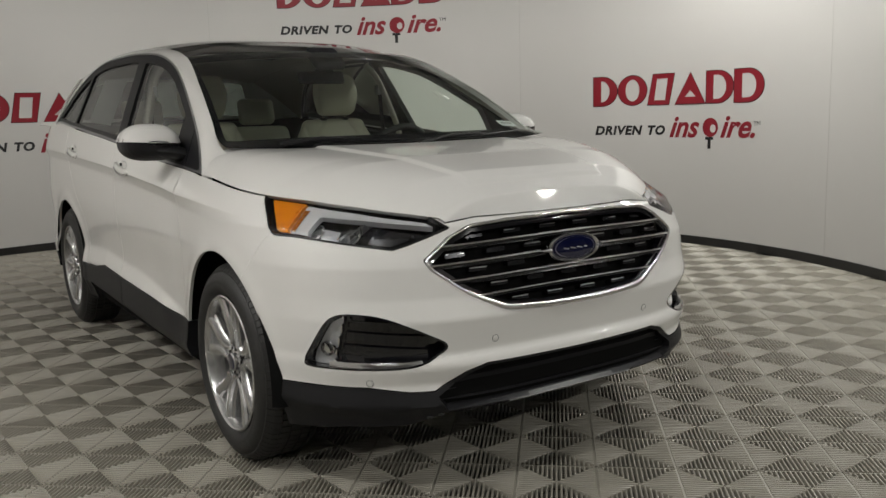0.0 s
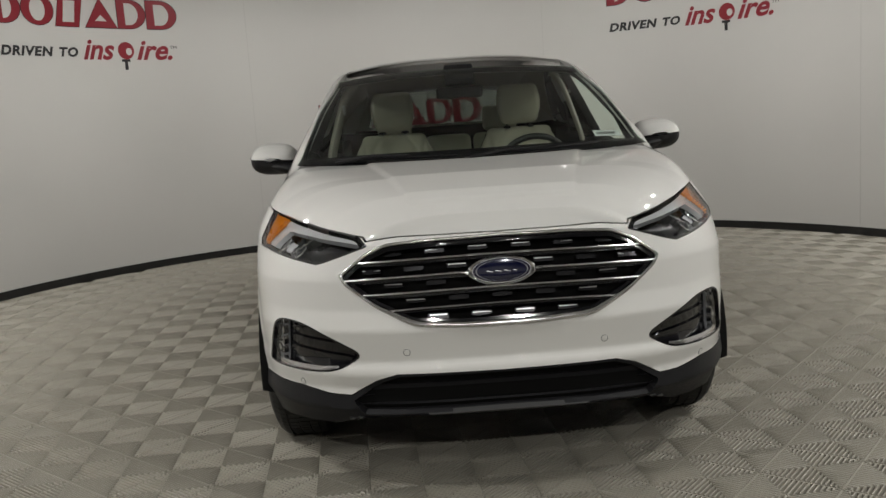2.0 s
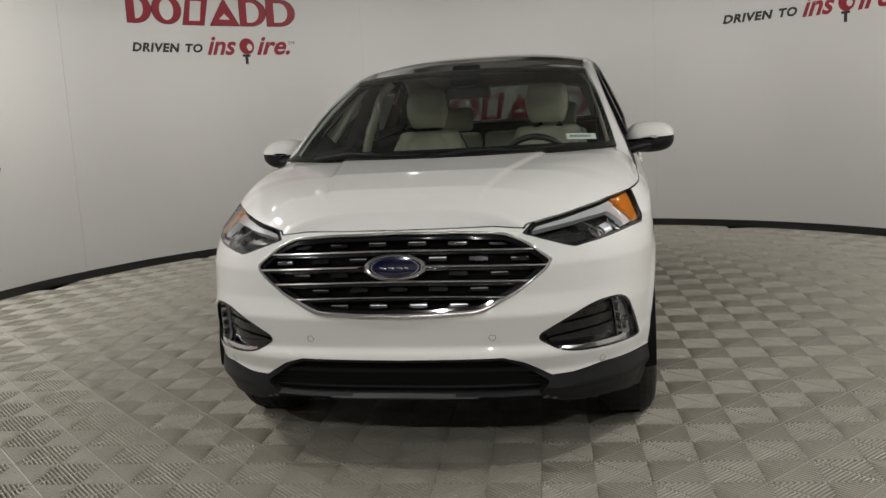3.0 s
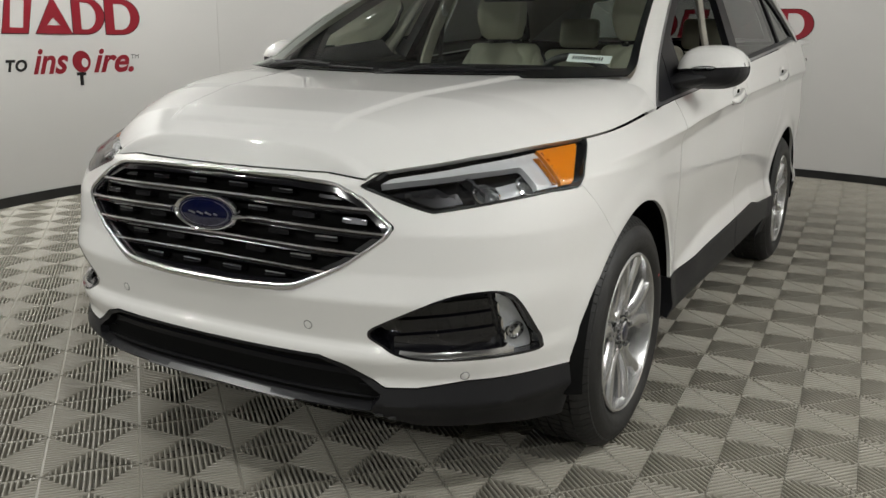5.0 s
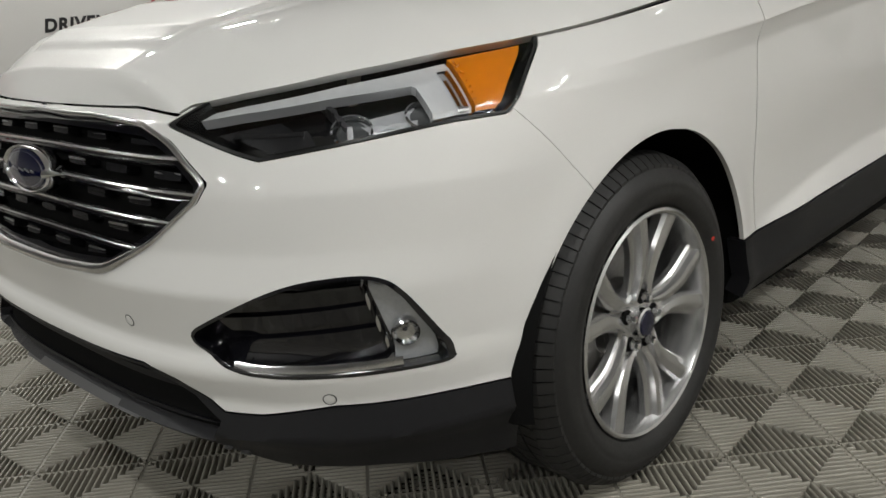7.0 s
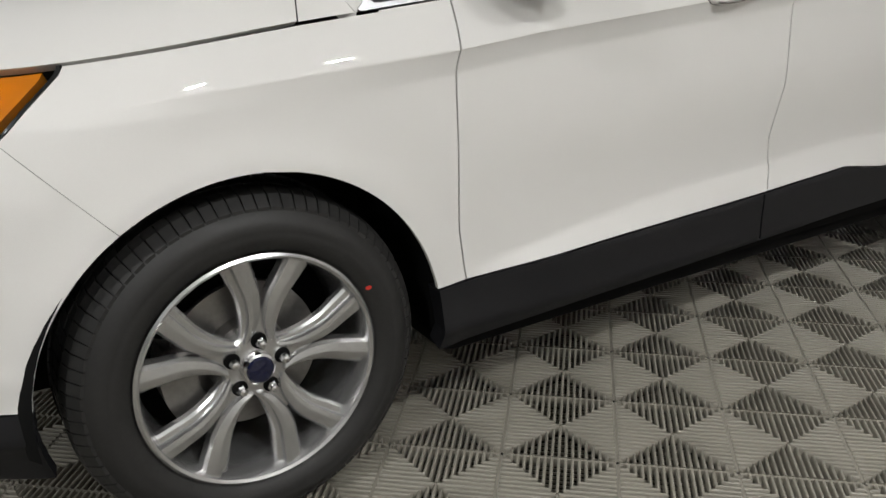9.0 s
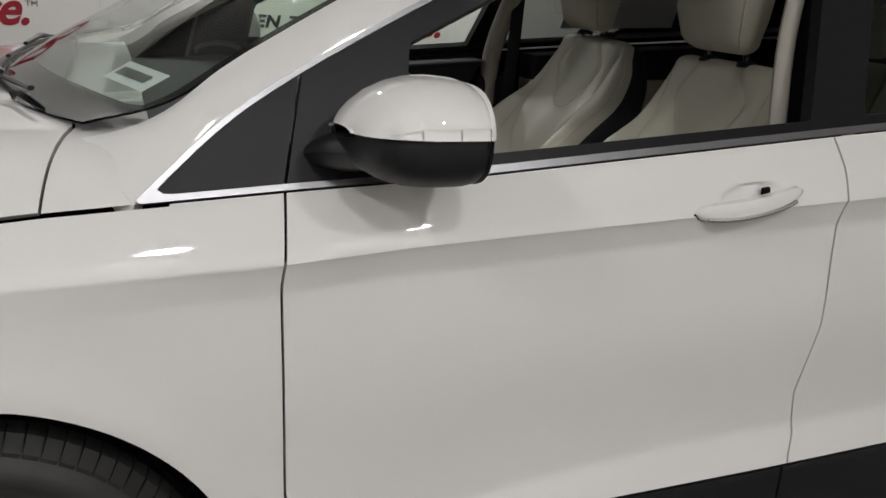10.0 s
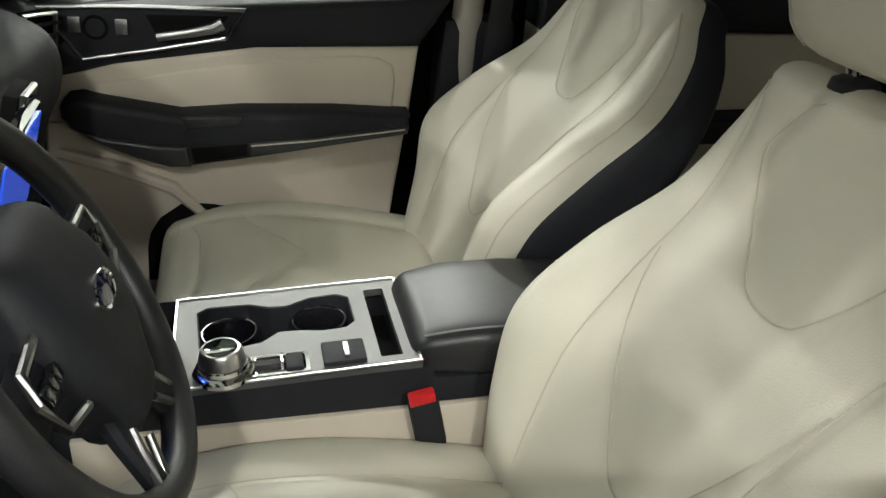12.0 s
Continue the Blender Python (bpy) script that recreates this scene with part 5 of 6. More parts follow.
def front_seat(x0, dy, lean, name, waist=1.0):
    """A bucket seat: cushion, backrest, headrest on two posts, dark side shell. waist: width of the backrest's foot."""
    seat = new(name)
    seat.parent = car
    tagged(seat, "beige leather front seat with dark side shell")
    X = (1, 0, 0)
    # cushion
    rows = []
    for y, z, w, d, b in ((0.955, 0.665, 0.235, 0.045, 0.0), (1.03, 0.675, 0.248, 0.052, 0.012), (1.14, 0.672, 0.255, 0.055, 0.028), (1.26, 0.660, 0.258, 0.055, 0.032), (1.38, 0.645, 0.255, 0.05, 0.03), (1.48, 0.64, 0.24, 0.045, 0.02)):
        rows.append(((x0, y + dy, z), X, (0, -0.06, 1), w, d, b))
    smooth_ur = lambda us, rs, k: [tuple(p) for p in spline(list(zip(us, rs)), k)]
    off = Vector((0, 0, 0.001))
    lines = [smooth_ur((0.62, 0.63, 0.62), (3.5, 6.5, 9.5), 18), smooth_ur((0.62, 0.45, 0.2, 0.0), (6.4, 6.6, 7.1, 7.4), 10), smooth_ur((0.60, 0.40, 0.2, 0.0), (5.3, 5.5, 5.55, 5.55), 8)]
    cushion, on = loft("cushion", rounded(finer(rows)), LEATHER, seat, n=120, relief=grooves(lines, len(rows)))
    on = along(on, len(rows))
    for sg in (-1, 1):
        for line in lines:
            stitch(cushion, [on(sg * u_, r) + off for u_, r in line], 0.0008)
    stitch(cushion, [on(u_, 4.6) + Vector((0, -0.001, 0.002)) for u_ in np.linspace(-0.85, 0.85, 22)])
    bm = bmesh.new()
    box(bm, (0.46, 0.50, 0.16), pose(x0, 1.20 + dy, 0.545), 0.03)
    part("seat_base", bm, CABIN_BLACK, seat)
    # backrest
    spine = [(0.66, 1.485, 0.240 * waist, 0.052, 0.08 * waist), (0.76, 1.535, 0.264 * (0.4 + 0.6 * waist), 0.060, 0.15 * waist), (0.86, 1.585, 0.276, 0.064, 0.195), (0.96, 1.640, 0.274, 0.064, 0.145), (1.06, 1.690, 0.260, 0.060, 0.055), (1.15, 1.712, 0.238, 0.055, 0.015), (1.215, 1.715, 0.205, 0.048, 0.004)]
    rows = []
    for z, y, w, d, b in spine:
        rows.append(((x0, y + dy + lean * (z - 0.75), z), X, (0, -1, 0.38), w, d, b))
    off = Vector((0, -0.0012, 0.0006))
    # bolster seam, shoulder yoke and lower chevron
    lines = [smooth_ur(us, rs, 30) for us, rs in (((0.93, 0.80, 0.70, 0.62, 0.60, 0.62), (10.9, 10.2, 9.2, 8.0, 6.6, 5.4)),
                                                  ((0.16, 0.30, 0.48, 0.55, 0.50, 0.22, 0.10, 0.0), (12.6, 11.9, 10.7, 10.15, 9.7, 8.75, 8.55, 8.52)),
                                                  ((0.62, 0.54, 0.42, 0.28, 0.16, 0.08, 0.0), (8.4, 7.9, 7.3, 6.75, 6.4, 6.25, 6.22)))]
    back, on = loft("backrest", rounded(finer(rows)), LEATHER, seat, n=140, relief=grooves(lines, len(rows)))
    on = along(on, len(rows))
    for sg in (-1, 1):
        for line in lines:
            stitch(back, [on(sg * u_, r) + off for u_, r in line], 0.0008)
        stitch(back, [on(sg * 0.968, r) + off for r in np.linspace(5.3, 11.4, 26)], 0.0018)
    shell = []
    for z, y, w, d, b in spine:
        shell.append(((x0, y + dy + lean * (z - 0.75) + 0.030, z - 0.010), X, (0, -1, 0.38), w * 1.035, d * 0.95, b * 0.86))
    loft("seat_shell", rounded(finer(shell)), CABIN_BLACK, seat, "black seat shell")
    # headrest
    ty_ = 1.702 + dy + lean * 0.5
    rows = []
    for z, y, w, d in ((1.335, 0.0, 0.118, 0.045), (1.385, -0.004, 0.132, 0.055), (1.44, 0.0, 0.134, 0.058), (1.49, 0.012, 0.124, 0.05)):
        rows.append(((x0, ty_ + y - 0.037, z - 0.012), X, (0, -1, 0.15), w, d, 0.012))
    head, on = loft("headrest", rounded(rows), LEATHER, seat)
    for sg in (-1, 1):
        stitch(head, [on(sg * 0.93, r) + Vector((sg * 0.002, 0, 0)) for r in np.linspace(2, 11, 20)], 0.0018)
        bm = bmesh.new()
        tube(bm, [(x0 + sg * 0.072, ty_ - 0.002, 1.24), (x0 + sg * 0.072, ty_ - 0.03, 1.345)], 0.007, 12)
        part("headrest_post", bm, CHROME, seat)
        bm = bmesh.new()
        lathe(bm, [(0.0, 0.026), (0.010, 0.024), (0.014, 0.016), (0.016, 0.008)], 20, "z", pose(x0 + sg * 0.072, ty_ - 0.004, 1.254 if lean == 0 else 1.266))
        part("post_collar", bm, CABIN_BLACK, seat)
    return seat


front_seat(0.395, -0.04, 0.0, "driver_seat")
front_seat(-0.385, -0.010, 0.11, "passenger_seat", 0.84)

# rear bench
bench = new("rear_seat")
bench.parent = car
tagged(bench, "beige leather rear bench seat")
rows = [((x, 2.55, 0.72), (0, 1, 0), (0, -0.1, 1), 0.24, 0.07, 0.0) for x in np.linspace(-0.58, 0.58, 7)]
loft("cushion", rounded(rows), LEATHER, bench)
for xc, w in ((-0.40, 0.21), (0.40, 0.21), (0.0, 0.17)):
    rows = [((xc, y, z), (1, 0, 0), (0, -1, 0.35), w, 0.06, 0.012) for y, z in ((2.68, 0.74), (2.74, 0.92), (2.80, 1.08), (2.84, 1.17))]
    loft("backrest", rounded(rows), LEATHER, bench)
    rows = [((xc, 2.885 + 0.01 * k, z), (1, 0, 0), (0, -1, 0.2), w * 0.62, 0.04, 0.0) for k, z in enumerate((1.27, 1.33, 1.38 if xc else 1.31))]
    if xc:
        loft("headrest", rounded(rows), LEATHER, bench)

# dash, floor, headliner
bm = bmesh.new()
prof = [(0.10, 1.125), (0.40, 1.140), (0.62, 1.130), (0.72, 1.105), (0.755, 1.06), (0.75, 1.00), (0.72, 0.93), (0.70, 0.80), (0.62, 0.62), (0.40, 0.55)]
P = spline(prof, 40)
rows = []
for x in np.linspace(-0.735, 0.735, 31):
    pull = 0.10 * (abs(x) / 0.735) ** 3
    rows.append([bm.verts.new((x, y + (pull * 0.3 - 0.085 * float(sstep(0.50, 0.64, abs(x))) if y > 0.5 else pull + 0.15 * (abs(x) / 0.735) ** 2) - (0.02 * math.cos(x * 3) if y > 0.6 else 0), z - 0.01 * abs(x))) for y, z in P])
for a, b in zip(rows, rows[1:]):
    for k in range(len(P) - 1):
        bm.faces.new((a[k], a[k + 1], b[k + 1], b[k]))
bmesh.ops.recalc_face_normals(bm, faces=bm.faces)
dash = part("dashboard", bm, CABIN_BLACK, car, "black soft dashboard")
bm = bmesh.new()
P = [(0.03, 0.74), (0.20, 0.74), (0.26, 0.70), (0.39, 0.70)]
box(bm, (0.34, 0.10, 0.035), pose(0.375, 0.66, 1.150, 8), 0.015)
part("cluster_hood", bm, CABIN_BLACK, dash)
SCREEN_GLOW = material("screen_blue", (0.01, 0.03, 0.12, 1), 0.1, 0, 1)
b = SCREEN_GLOW.node_tree.nodes["Principled BSDF"]
b.inputs["Emission Color"].default_value = (0.02, 0.06, 0.45, 1)
b.inputs["Emission Strength"].default_value = 0.55
LIGHT_GLOW = material("screen_sky", (0.2, 0.3, 0.5, 1), 0.1, 0, 1)
b = LIGHT_GLOW.node_tree.nodes["Principled BSDF"]
b.inputs["Emission Color"].default_value = (0.3, 0.45, 0.8, 1)
b.inputs["Emission Strength"].default_value = 0.6
bm = bmesh.new()
box(bm, (0.25, 0.02, 0.155), pose(0.0, 0.772, 1.02, -14), 0.008)
stack = part("centre_display", bm, BLACK_GLOSS, dash, "lit blue centre display")
bm = bmesh.new()
box(bm, (0.215, 0.004, 0.125), pose(0.0, 0.7835, 1.022, -14))
part("display_screen", bm, SCREEN_GLOW, stack, smooth=False)
bm = bmesh.new()
box(bm, (0.06, 0.003, 0.03), pose(0.055, 0.7855, 0.985, -14))
part("display_tile", bm, LIGHT_GLOW, stack, smooth=False)
bm = bmesh.new()
box(bm, (0.27, 0.02, 0.10), pose(0.375, 0.665, 1.09, -20), 0.01)
cl = part("instrument_cluster", bm, BLACK_GLOSS, dash)
for sx in (-1, 1):
    bm = bmesh.new()
    box(bm, (0.07, 0.003, 0.06), pose(0.375 + sx * 0.09, 0.6775, 1.088, -20))
    part("cluster_screen", bm, SCREEN_GLOW, cl, smooth=False)
for x in (-0.655, -0.16, 0.16, 0.655):
    big = abs(x) > 0.5
    m = pose(x, 0.702 if big else 0.765, 1.036 if big else 1.040, -14, 0, -34 * (1 if x < 0 else -1) if big else 0)
    bm = bmesh.new()
    tube(bm, [m @ Vector(p) for p in ((-0.045, 0, -0.055), (-0.03, 0, 0.055), (0.045, 0, 0.06), (0.045, 0, -0.05))], 0.005, 6, closed=True)
    v = part("air_vent", bm, SATIN, dash, "chrome-ringed air vent")
    for k in range(4):
        bm = bmesh.new()
        box(bm, (0.08, 0.02, 0.006), m @ pose(0.002, 0.0, -0.036 + 0.024 * k, 25), 0.002)
        part("vent_slat", bm, CABIN_BLACK, v)
    bm = bmesh.new()
    box(bm, (0.085, 0.02, 0.11), m @ pose(0, -0.016, 0), 0.004)
    part("vent_back", bm, DARK, v)

bm = bmesh.new()
box(bm, (1.46, 2.5, 0.05), pose(0, 1.75, 0.40), 0.01)
part("cabin_floor", bm, CARPET, car, "beige carpet")
LINER = vary(material("headliner", (0.55, 0.53, 0.48, 1), 0.9), 30, 0.04)
panel("headliner", ROOF, [np.maximum(np.abs(ROOF[..., 0]) - 0.42, np.maximum(1.25 - ROOF[..., 1], ROOF[..., 1] - 2.7))], LINER, car, "light grey headliner", depth=0, shift=0.035)
PILLAR_IN = vary(material("pillar_trim", (0.43, 0.40, 0.35, 1), 0.7), 30, 0.04)
for mirror in (False, True):
    panel("pillar_lining", PILLAR, [1 + 0 * PILLAR[..., 0]], PILLAR_IN, car, "light pillar lining", mirror=mirror, depth=0, shift=0.03)
    sgn = -1 if mirror else 1
    bm = bmesh.new()
    P = spline([(0.775, 1.545, 0.95), (0.765, 1.545, 1.15), (0.72, 1.575, 1.32), (0.665, 1.635, 1.50), (0.60, 1.66, 1.58)], 20)
    ahead = 0.045 if sgn > 0 else 0.0
    tube(bm, [(sgn * p[0], p[1] - ahead * (0.8 + 0.6 * max(p[2] - 1.15, 0)), p[2]) for p in P], [0.034 - 0.014 * (sgn > 0)] * 20, 12, 0.8, (1, 0, 0))
    pil = part("pillar_trim", bm, PILLAR_IN, car, "light upper pillar trim")
    bm = bmesh.new()
    box(bm, (0.10, 0.17, 0.75), pose(sgn * 0.80, 1.57, 0.72), 0.03)
    part("pillar_lower", bm, CABIN_BLACK, car)
    bm = bmesh.new()
    P = spline([(0.685, 1.60, 1.43), (0.70, 1.60, 1.2), (0.70, 1.58, 0.9), (0.69, 1.55, 0.6)], 16)
    tube(bm, [(sgn * p[0], p[1], p[2]) for p in P], 0.024, 8, 0.12, (1, 0, 0))
    part("seat_belt", bm, CABIN_BLACK, car, "black seat belt")
    bm = bmesh.new()
    box(bm, (0.02, 0.05, 0.06), pose(sgn * 0.675, 1.60, 1.43), 0.008)
    part("belt_anchor", bm, SATIN, car)

# door linings
def door_lining(sgn, y0, y1, name):
    lin = new(name)
    lin.parent = car
    tagged(lin, "black and beige door lining with chrome handle surround")

    def slab(nm, poly, x, t, mat, bevel=0.006, parent=lin):
        if sgn > 0:
            t = t if t < 0.1 else t - 0.055
            x = x + 0.055 if x < 0.8 else x
        bm = bmesh.new()
        a = [bm.verts.new((sgn * x, y, z)) for y, z in poly]
        b2 = [bm.verts.new((sgn * (x - t), y, z)) for y, z in poly]
        bm.faces.new(a)
        top = bm.faces.new(b2[::-1])
        n = len(poly)
        for k in range(n):
            bm.faces.new((a[k], a[(k + 1) % n], b2[(k + 1) % n], b2[k]))
        bmesh.ops.recalc_face_normals(bm, faces=bm.faces)
        if bevel:
            bmesh.ops.bevel(bm, geom=list(top.edges), offset=bevel, segments=3, profile=0.5, affect="EDGES")
        return part(nm, bm, mat, parent)

    r = y1
    inset = 0.055 if sgn > 0 else 0.0
    if y0 < 1:
        slab("upper_lining", [(y0 - 0.06, 0.93), (y0 + 0.02, 0.95), (0.82, 0.98), (1.09, 1.022), (r, 1.035), (r + 0.07, BELT(r) - 0.01), (0.95, BELT(0.95) - 0.012), (y0 - 0.06, BELT(y0) - 0.012)], 0.845, 0.135, CABIN_BLACK, 0.02)
        slab("middle_lining", [(y0, 0.86), (r - 0.015, 0.86), (r, 1.040), (1.09, 1.027), (0.82, 0.986), (y0 - 0.01, 0.945)], 0.84, 0.128, BEIGE, 0.012)
        slab("lower_lining", [(y0 - 0.02, 0.45), (r - 0.06, 0.45), (r - 0.015, 0.87), (y0, 0.90)], 0.84, 0.122, BEIGE, 0.01)
        arm = slab("armrest", [(0.722, 0.892), (0.722, 0.915), (0.735, 0.930), (0.76, 0.934), (0.80, 0.926), (0.944, 0.902), (1.064, 0.912), (1.25, 0.915), (1.41, 0.909), (1.405, 0.866), (1.2, 0.833), (1.063, 0.808), (0.951, 0.793), (0.90, 0.800), (0.84, 0.822), (0.78, 0.850), (0.735, 0.876)], 0.73, 0.085, CABIN_BLACK, 0.018)
        slab("armrest_lip", [(0.738, 0.878), (0.80, 0.858), (0.90, 0.843), (0.955, 0.842), (0.962, 0.798), (0.92, 0.797), (0.86, 0.815), (0.79, 0.845)], 0.66, 0.025, BLACK_LEATHER, 0.008, arm)
        slab("armrest_pad", [(1.075, 0.850), (1.20, 0.862), (1.405, 0.890), (1.402, 0.872), (1.2, 0.838), (1.08, 0.818)], 0.66, 0.025, BLACK_LEATHER, 0.006, arm)
        # near-black slab gives the shade of the grab bowl
        slab("grab_bowl_shade", [(0.962, 0.836), (1.072, 0.845), (1.072, 0.822), (0.968, 0.803)], 0.66, 0.017, DARK, 0.002, arm)
        slab("armrest_recess", [(0.946, 0.899), (1.067, 0.904), (1.056, 0.884), (0.952, 0.876)], 0.66, 0.019, BLACK_LEATHER, 0.003, arm)
        stitch(arm, [Vector((sgn * 0.634, y, z)) for y, z in ((1.08, 0.845), (1.2, 0.856), (1.395, 0.883))], 0.0015, STITCH)
        slab("padded_insert", [(0.79, 0.946), (0.95, 0.977), (1.13, 1.005), (1.29, 1.018), (1.345, 1.015), (1.375, 1.0), (1.383, 0.97), (1.378, 0.88), (0.76, 0.88), (0.755, 0.925)], 0.735, 0.027, BEIGE, 0.007)
        # pocket mouth has no depth; its shade is a near-black slab
        slab("map_pocket_shade", [(0.857, 0.50), (0.859, 0.58), (0.867, 0.615), (0.889, 0.651), (0.938, 0.686), (1.0, 0.682), (1.1, 0.66), (1.1, 0.50)], 0.735, 0.020, DARK, 0.003)
        bez = [(0.693, 1.092), (0.88, 1.10), (1.073, 1.101), (1.035, 1.045), (0.90, 1.018), (0.765, 0.995)]
        pl = slab("handle_plate", bez, 0.72, 0.012, CABIN_BLACK, 0.004)
        bm = bmesh.new()
        tube(bm, [(sgn * (0.706 + inset), y, z) for y, z in bez[:1] + bez[1:]], 0.0045, 8, 1, (1, 0, 0), closed=True)
        part("handle_surround", bm, CABIN_CHROME, pl, "satin chrome handle surround")
        # near-black slab on the plate, shade of the hollow behind the handle
        slab("handle_bowl_shade", [(0.885, 1.085), (1.04, 1.088), (1.015, 1.05), (0.91, 1.035)], 0.712, 0.008, DARK, 0.002, pl)
        bm = bmesh.new()
        tube(bm, [(sgn * (0.692 + inset), y, z) for y, z in ((0.905, 1.046), (0.96, 1.055), (1.01, 1.066), (1.03, 1.076))], [0.009, 0.009, 0.011, 0.012], 10, 0.9, (1, 0, 0))
        part("inner_handle", bm, CABIN_CHROME, pl, "satin chrome inner door handle")
        for yy, zz in ((0.755, 1.062), (0.84, 1.060)):
            bm = bmesh.new()
            box(bm, (0.006, 0.022, 0.03), pose(sgn * (0.705 + inset), yy, zz), 0.002)
            part("door_button", bm, SATIN, pl)
        bm = bmesh.new()
        lathe(bm, [(0.0, 0.024), (0.003, 0.022), (0.001, 0.018)], 24, "x", pose(sgn * (0.707 + inset), 0.792, 1.057))
        part("tweeter", bm, DARK, pl)
        # speaker bulge and pocket low down
        bm = bmesh.new()
        tube(bm, [(sgn * 0.712, y, z) for y, z in ((0.70, 0.80), (0.80, 0.772), (0.92, 0.722), (0.98, 0.66))], [0.012, 0.016, 0.016, 0.01], 10, 1, (1, 0, 0))
        part("pocket_edge", bm, BEIGE, lin)
    else:
        slab("upper_lining", [(y0, 1.08), (r, 1.10), (r, BELT(r) - 0.012), (y0, BELT(y0) - 0.012)], 0.845, 0.13, CABIN_BLACK, 0.02)
        slab("middle_lining", [(y0, 0.90), (r, 0.91), (r, 1.10), (y0, 1.08)], 0.84, 0.12, BEIGE, 0.012)
        slab("armrest", [(y0 + 0.06, 0.89), (r - 0.1, 0.925), (r - 0.1, 0.86), (y0 + 0.1, 0.83)], 0.74, 0.09, CABIN_BLACK, 0.016)
        slab("lower_lining", [(y0, 0.45), (r, 0.45), (r, 0.91), (y0, 0.90)], 0.84, 0.115, BEIGE, 0.01)
    return lin


for sgn in (-1, 1):
    door_lining(sgn, 0.68, 1.43, "door_lining")
    door_lining(sgn, 1.70, 2.55, "door_lining")
    sy_ = np.linspace(0.60, 1.60, 40)
    su_ = np.linspace(0, 1, 14)
    x_in = np.interp(sy_, [0.60, 0.72, 0.9, 1.16, 1.5], [0.70, 0.72, 0.790, 0.815, 0.840])
    SILL = np.zeros((40, 14, 3))
    SILL[..., 0] = sgn * (x_in[:, None] + (0.868 - x_in)[:, None] * su_[None])
    SILL[..., 1] = sy_[:, None]
    SILL[..., 2] = BELT(sy_)[:, None] - 0.004 - 0.03 * np.clip(1 - su_[None] / 0.25, 0, 1) ** 2 + 0.004 * np.exp(-((su_[None] - 0.72) / 0.1) ** 2)
    panel("window_sill", SILL, [1 + 0 * SILL[..., 0]], FRAME_BLACK, car, "black inner window sill", flip=sgn < 0, depth=0.025)

# centre console
def cz(y):
    return np.interp(y, [0.9, 0.97, 1.28], [0.78, 0.785, 0.812])


console = new("centre_console")
console.parent = car
tagged(console, "silver and black centre console with rotary selector")
bm = bmesh.new()
for y0, y1 in ((0.74, 1.30),):
    vs = []
    for y in np.linspace(y0, y1, 8):
        z = cz(y)
        vs.append([bm.verts.new((x, y, zz)) for x, zz in ((-0.125, 0.42), (-0.125, z - 0.004), (-0.120, z - 0.072), (0.120, z - 0.072), (0.125, z - 0.004), (0.125, 0.42))])
    for a, b2 in zip(vs, vs[1:]):
        for k in range(5):
            bm.faces.new((a[k], a[k + 1], b2[k + 1], b2[k]))
bmesh.ops.recalc_face_normals(bm, faces=bm.faces)
part("console_body", bm, CABIN_BLACK, console)
for sx in (-1, 1):
    bm = bmesh.new()
    box(bm, (0.012, 0.62, 0.30), pose(sx * 0.128, 1.15, 0.592, 2.5), 0.004)
    part("console_side", bm, BEIGE, console, "beige console side")

# top plate with openings
ny, nx = 100, 70
CY, CX = np.meshgrid(np.linspace(0.955, 1.285, ny), np.linspace(-0.118, 0.118, nx), indexing="ij")
PLATE = np.stack([CX, CY, cz(CY)], -1)
pq = np.stack([CX.ravel(), CY.ravel()], 1)
bowl = sdist(pq, [(-0.075, 0.985), (0.022, 0.99), (0.032, 1.03), (0.025, 1.075), (0.002, 1.10), (0.004, 1.13), (0.012, 1.16), (0.010, 1.195), (-0.005, 1.21), (-0.075, 1.208), (-0.088, 1.19), (-0.086, 1.15), (-0.068, 1.115), (-0.07, 1.09), (-0.086, 1.06), (-0.088, 1.0)]).reshape(CX.shape)
slot = sdist(pq, [(-0.090, 1.232), (0.095, 1.232), (0.095, 1.262), (-0.090, 1.262)]).reshape(CX.shape)
tray = sdist(pq, [(0.066, 1.06), (0.106, 1.06), (0.106, 1.132), (0.066, 1.132)]).reshape(CX.shape)
panel("console_plate", PLATE, [-bowl, -slot, -tray], SILVER_TRIM, console, "satin silver console plate", flip=True, depth=0.012)
panel("cup_holder", PLATE, [bowl + 0.002], DARK, console, "black cup holder", flip=True, depth=0, shift=-0.06)
panel("cup_wall", PLATE, [bowl + 0.003, 0.002 - bowl], CABIN_BLACK, console, flip=True, depth=0.058, shift=-0.002)
for xc_, yc_ in ((-0.036, 1.030), (-0.042, 1.160)):
    bm = bmesh.new()
    lathe(bm, [(-0.058, 0.030), (-0.016, 0.036), (-0.013, 0.0375), (-0.013, 0.040)], 32, "z", pose(xc_, yc_, cz(yc_), 5))
    part("cup_ring", bm, BLACK_GLOSS, console)
panel("phone_slot", PLATE, [slot + 0.002], DARK, console, flip=True, depth=0, shift=-0.05)
panel("selector_tray", PLATE, [tray + 0.002], BLACK_GLOSS, console, flip=True, depth=0, shift=-0.010)
panel("tray_ring", PLATE, [tray + 0.004, 0.001 - tray], CHROME, console, flip=True, depth=0.004, shift=0.003)
edge_f = np.minimum.reduce([CX + 0.118, 0.118 - CX, CY - 0.955, 1.285 - CY])
panel("plate_edge", PLATE, [0.003 - edge_f], SATIN, console, flip=True, depth=0.004, shift=0.003)
m = pose(0.088, 1.024, cz(1.024), 5)
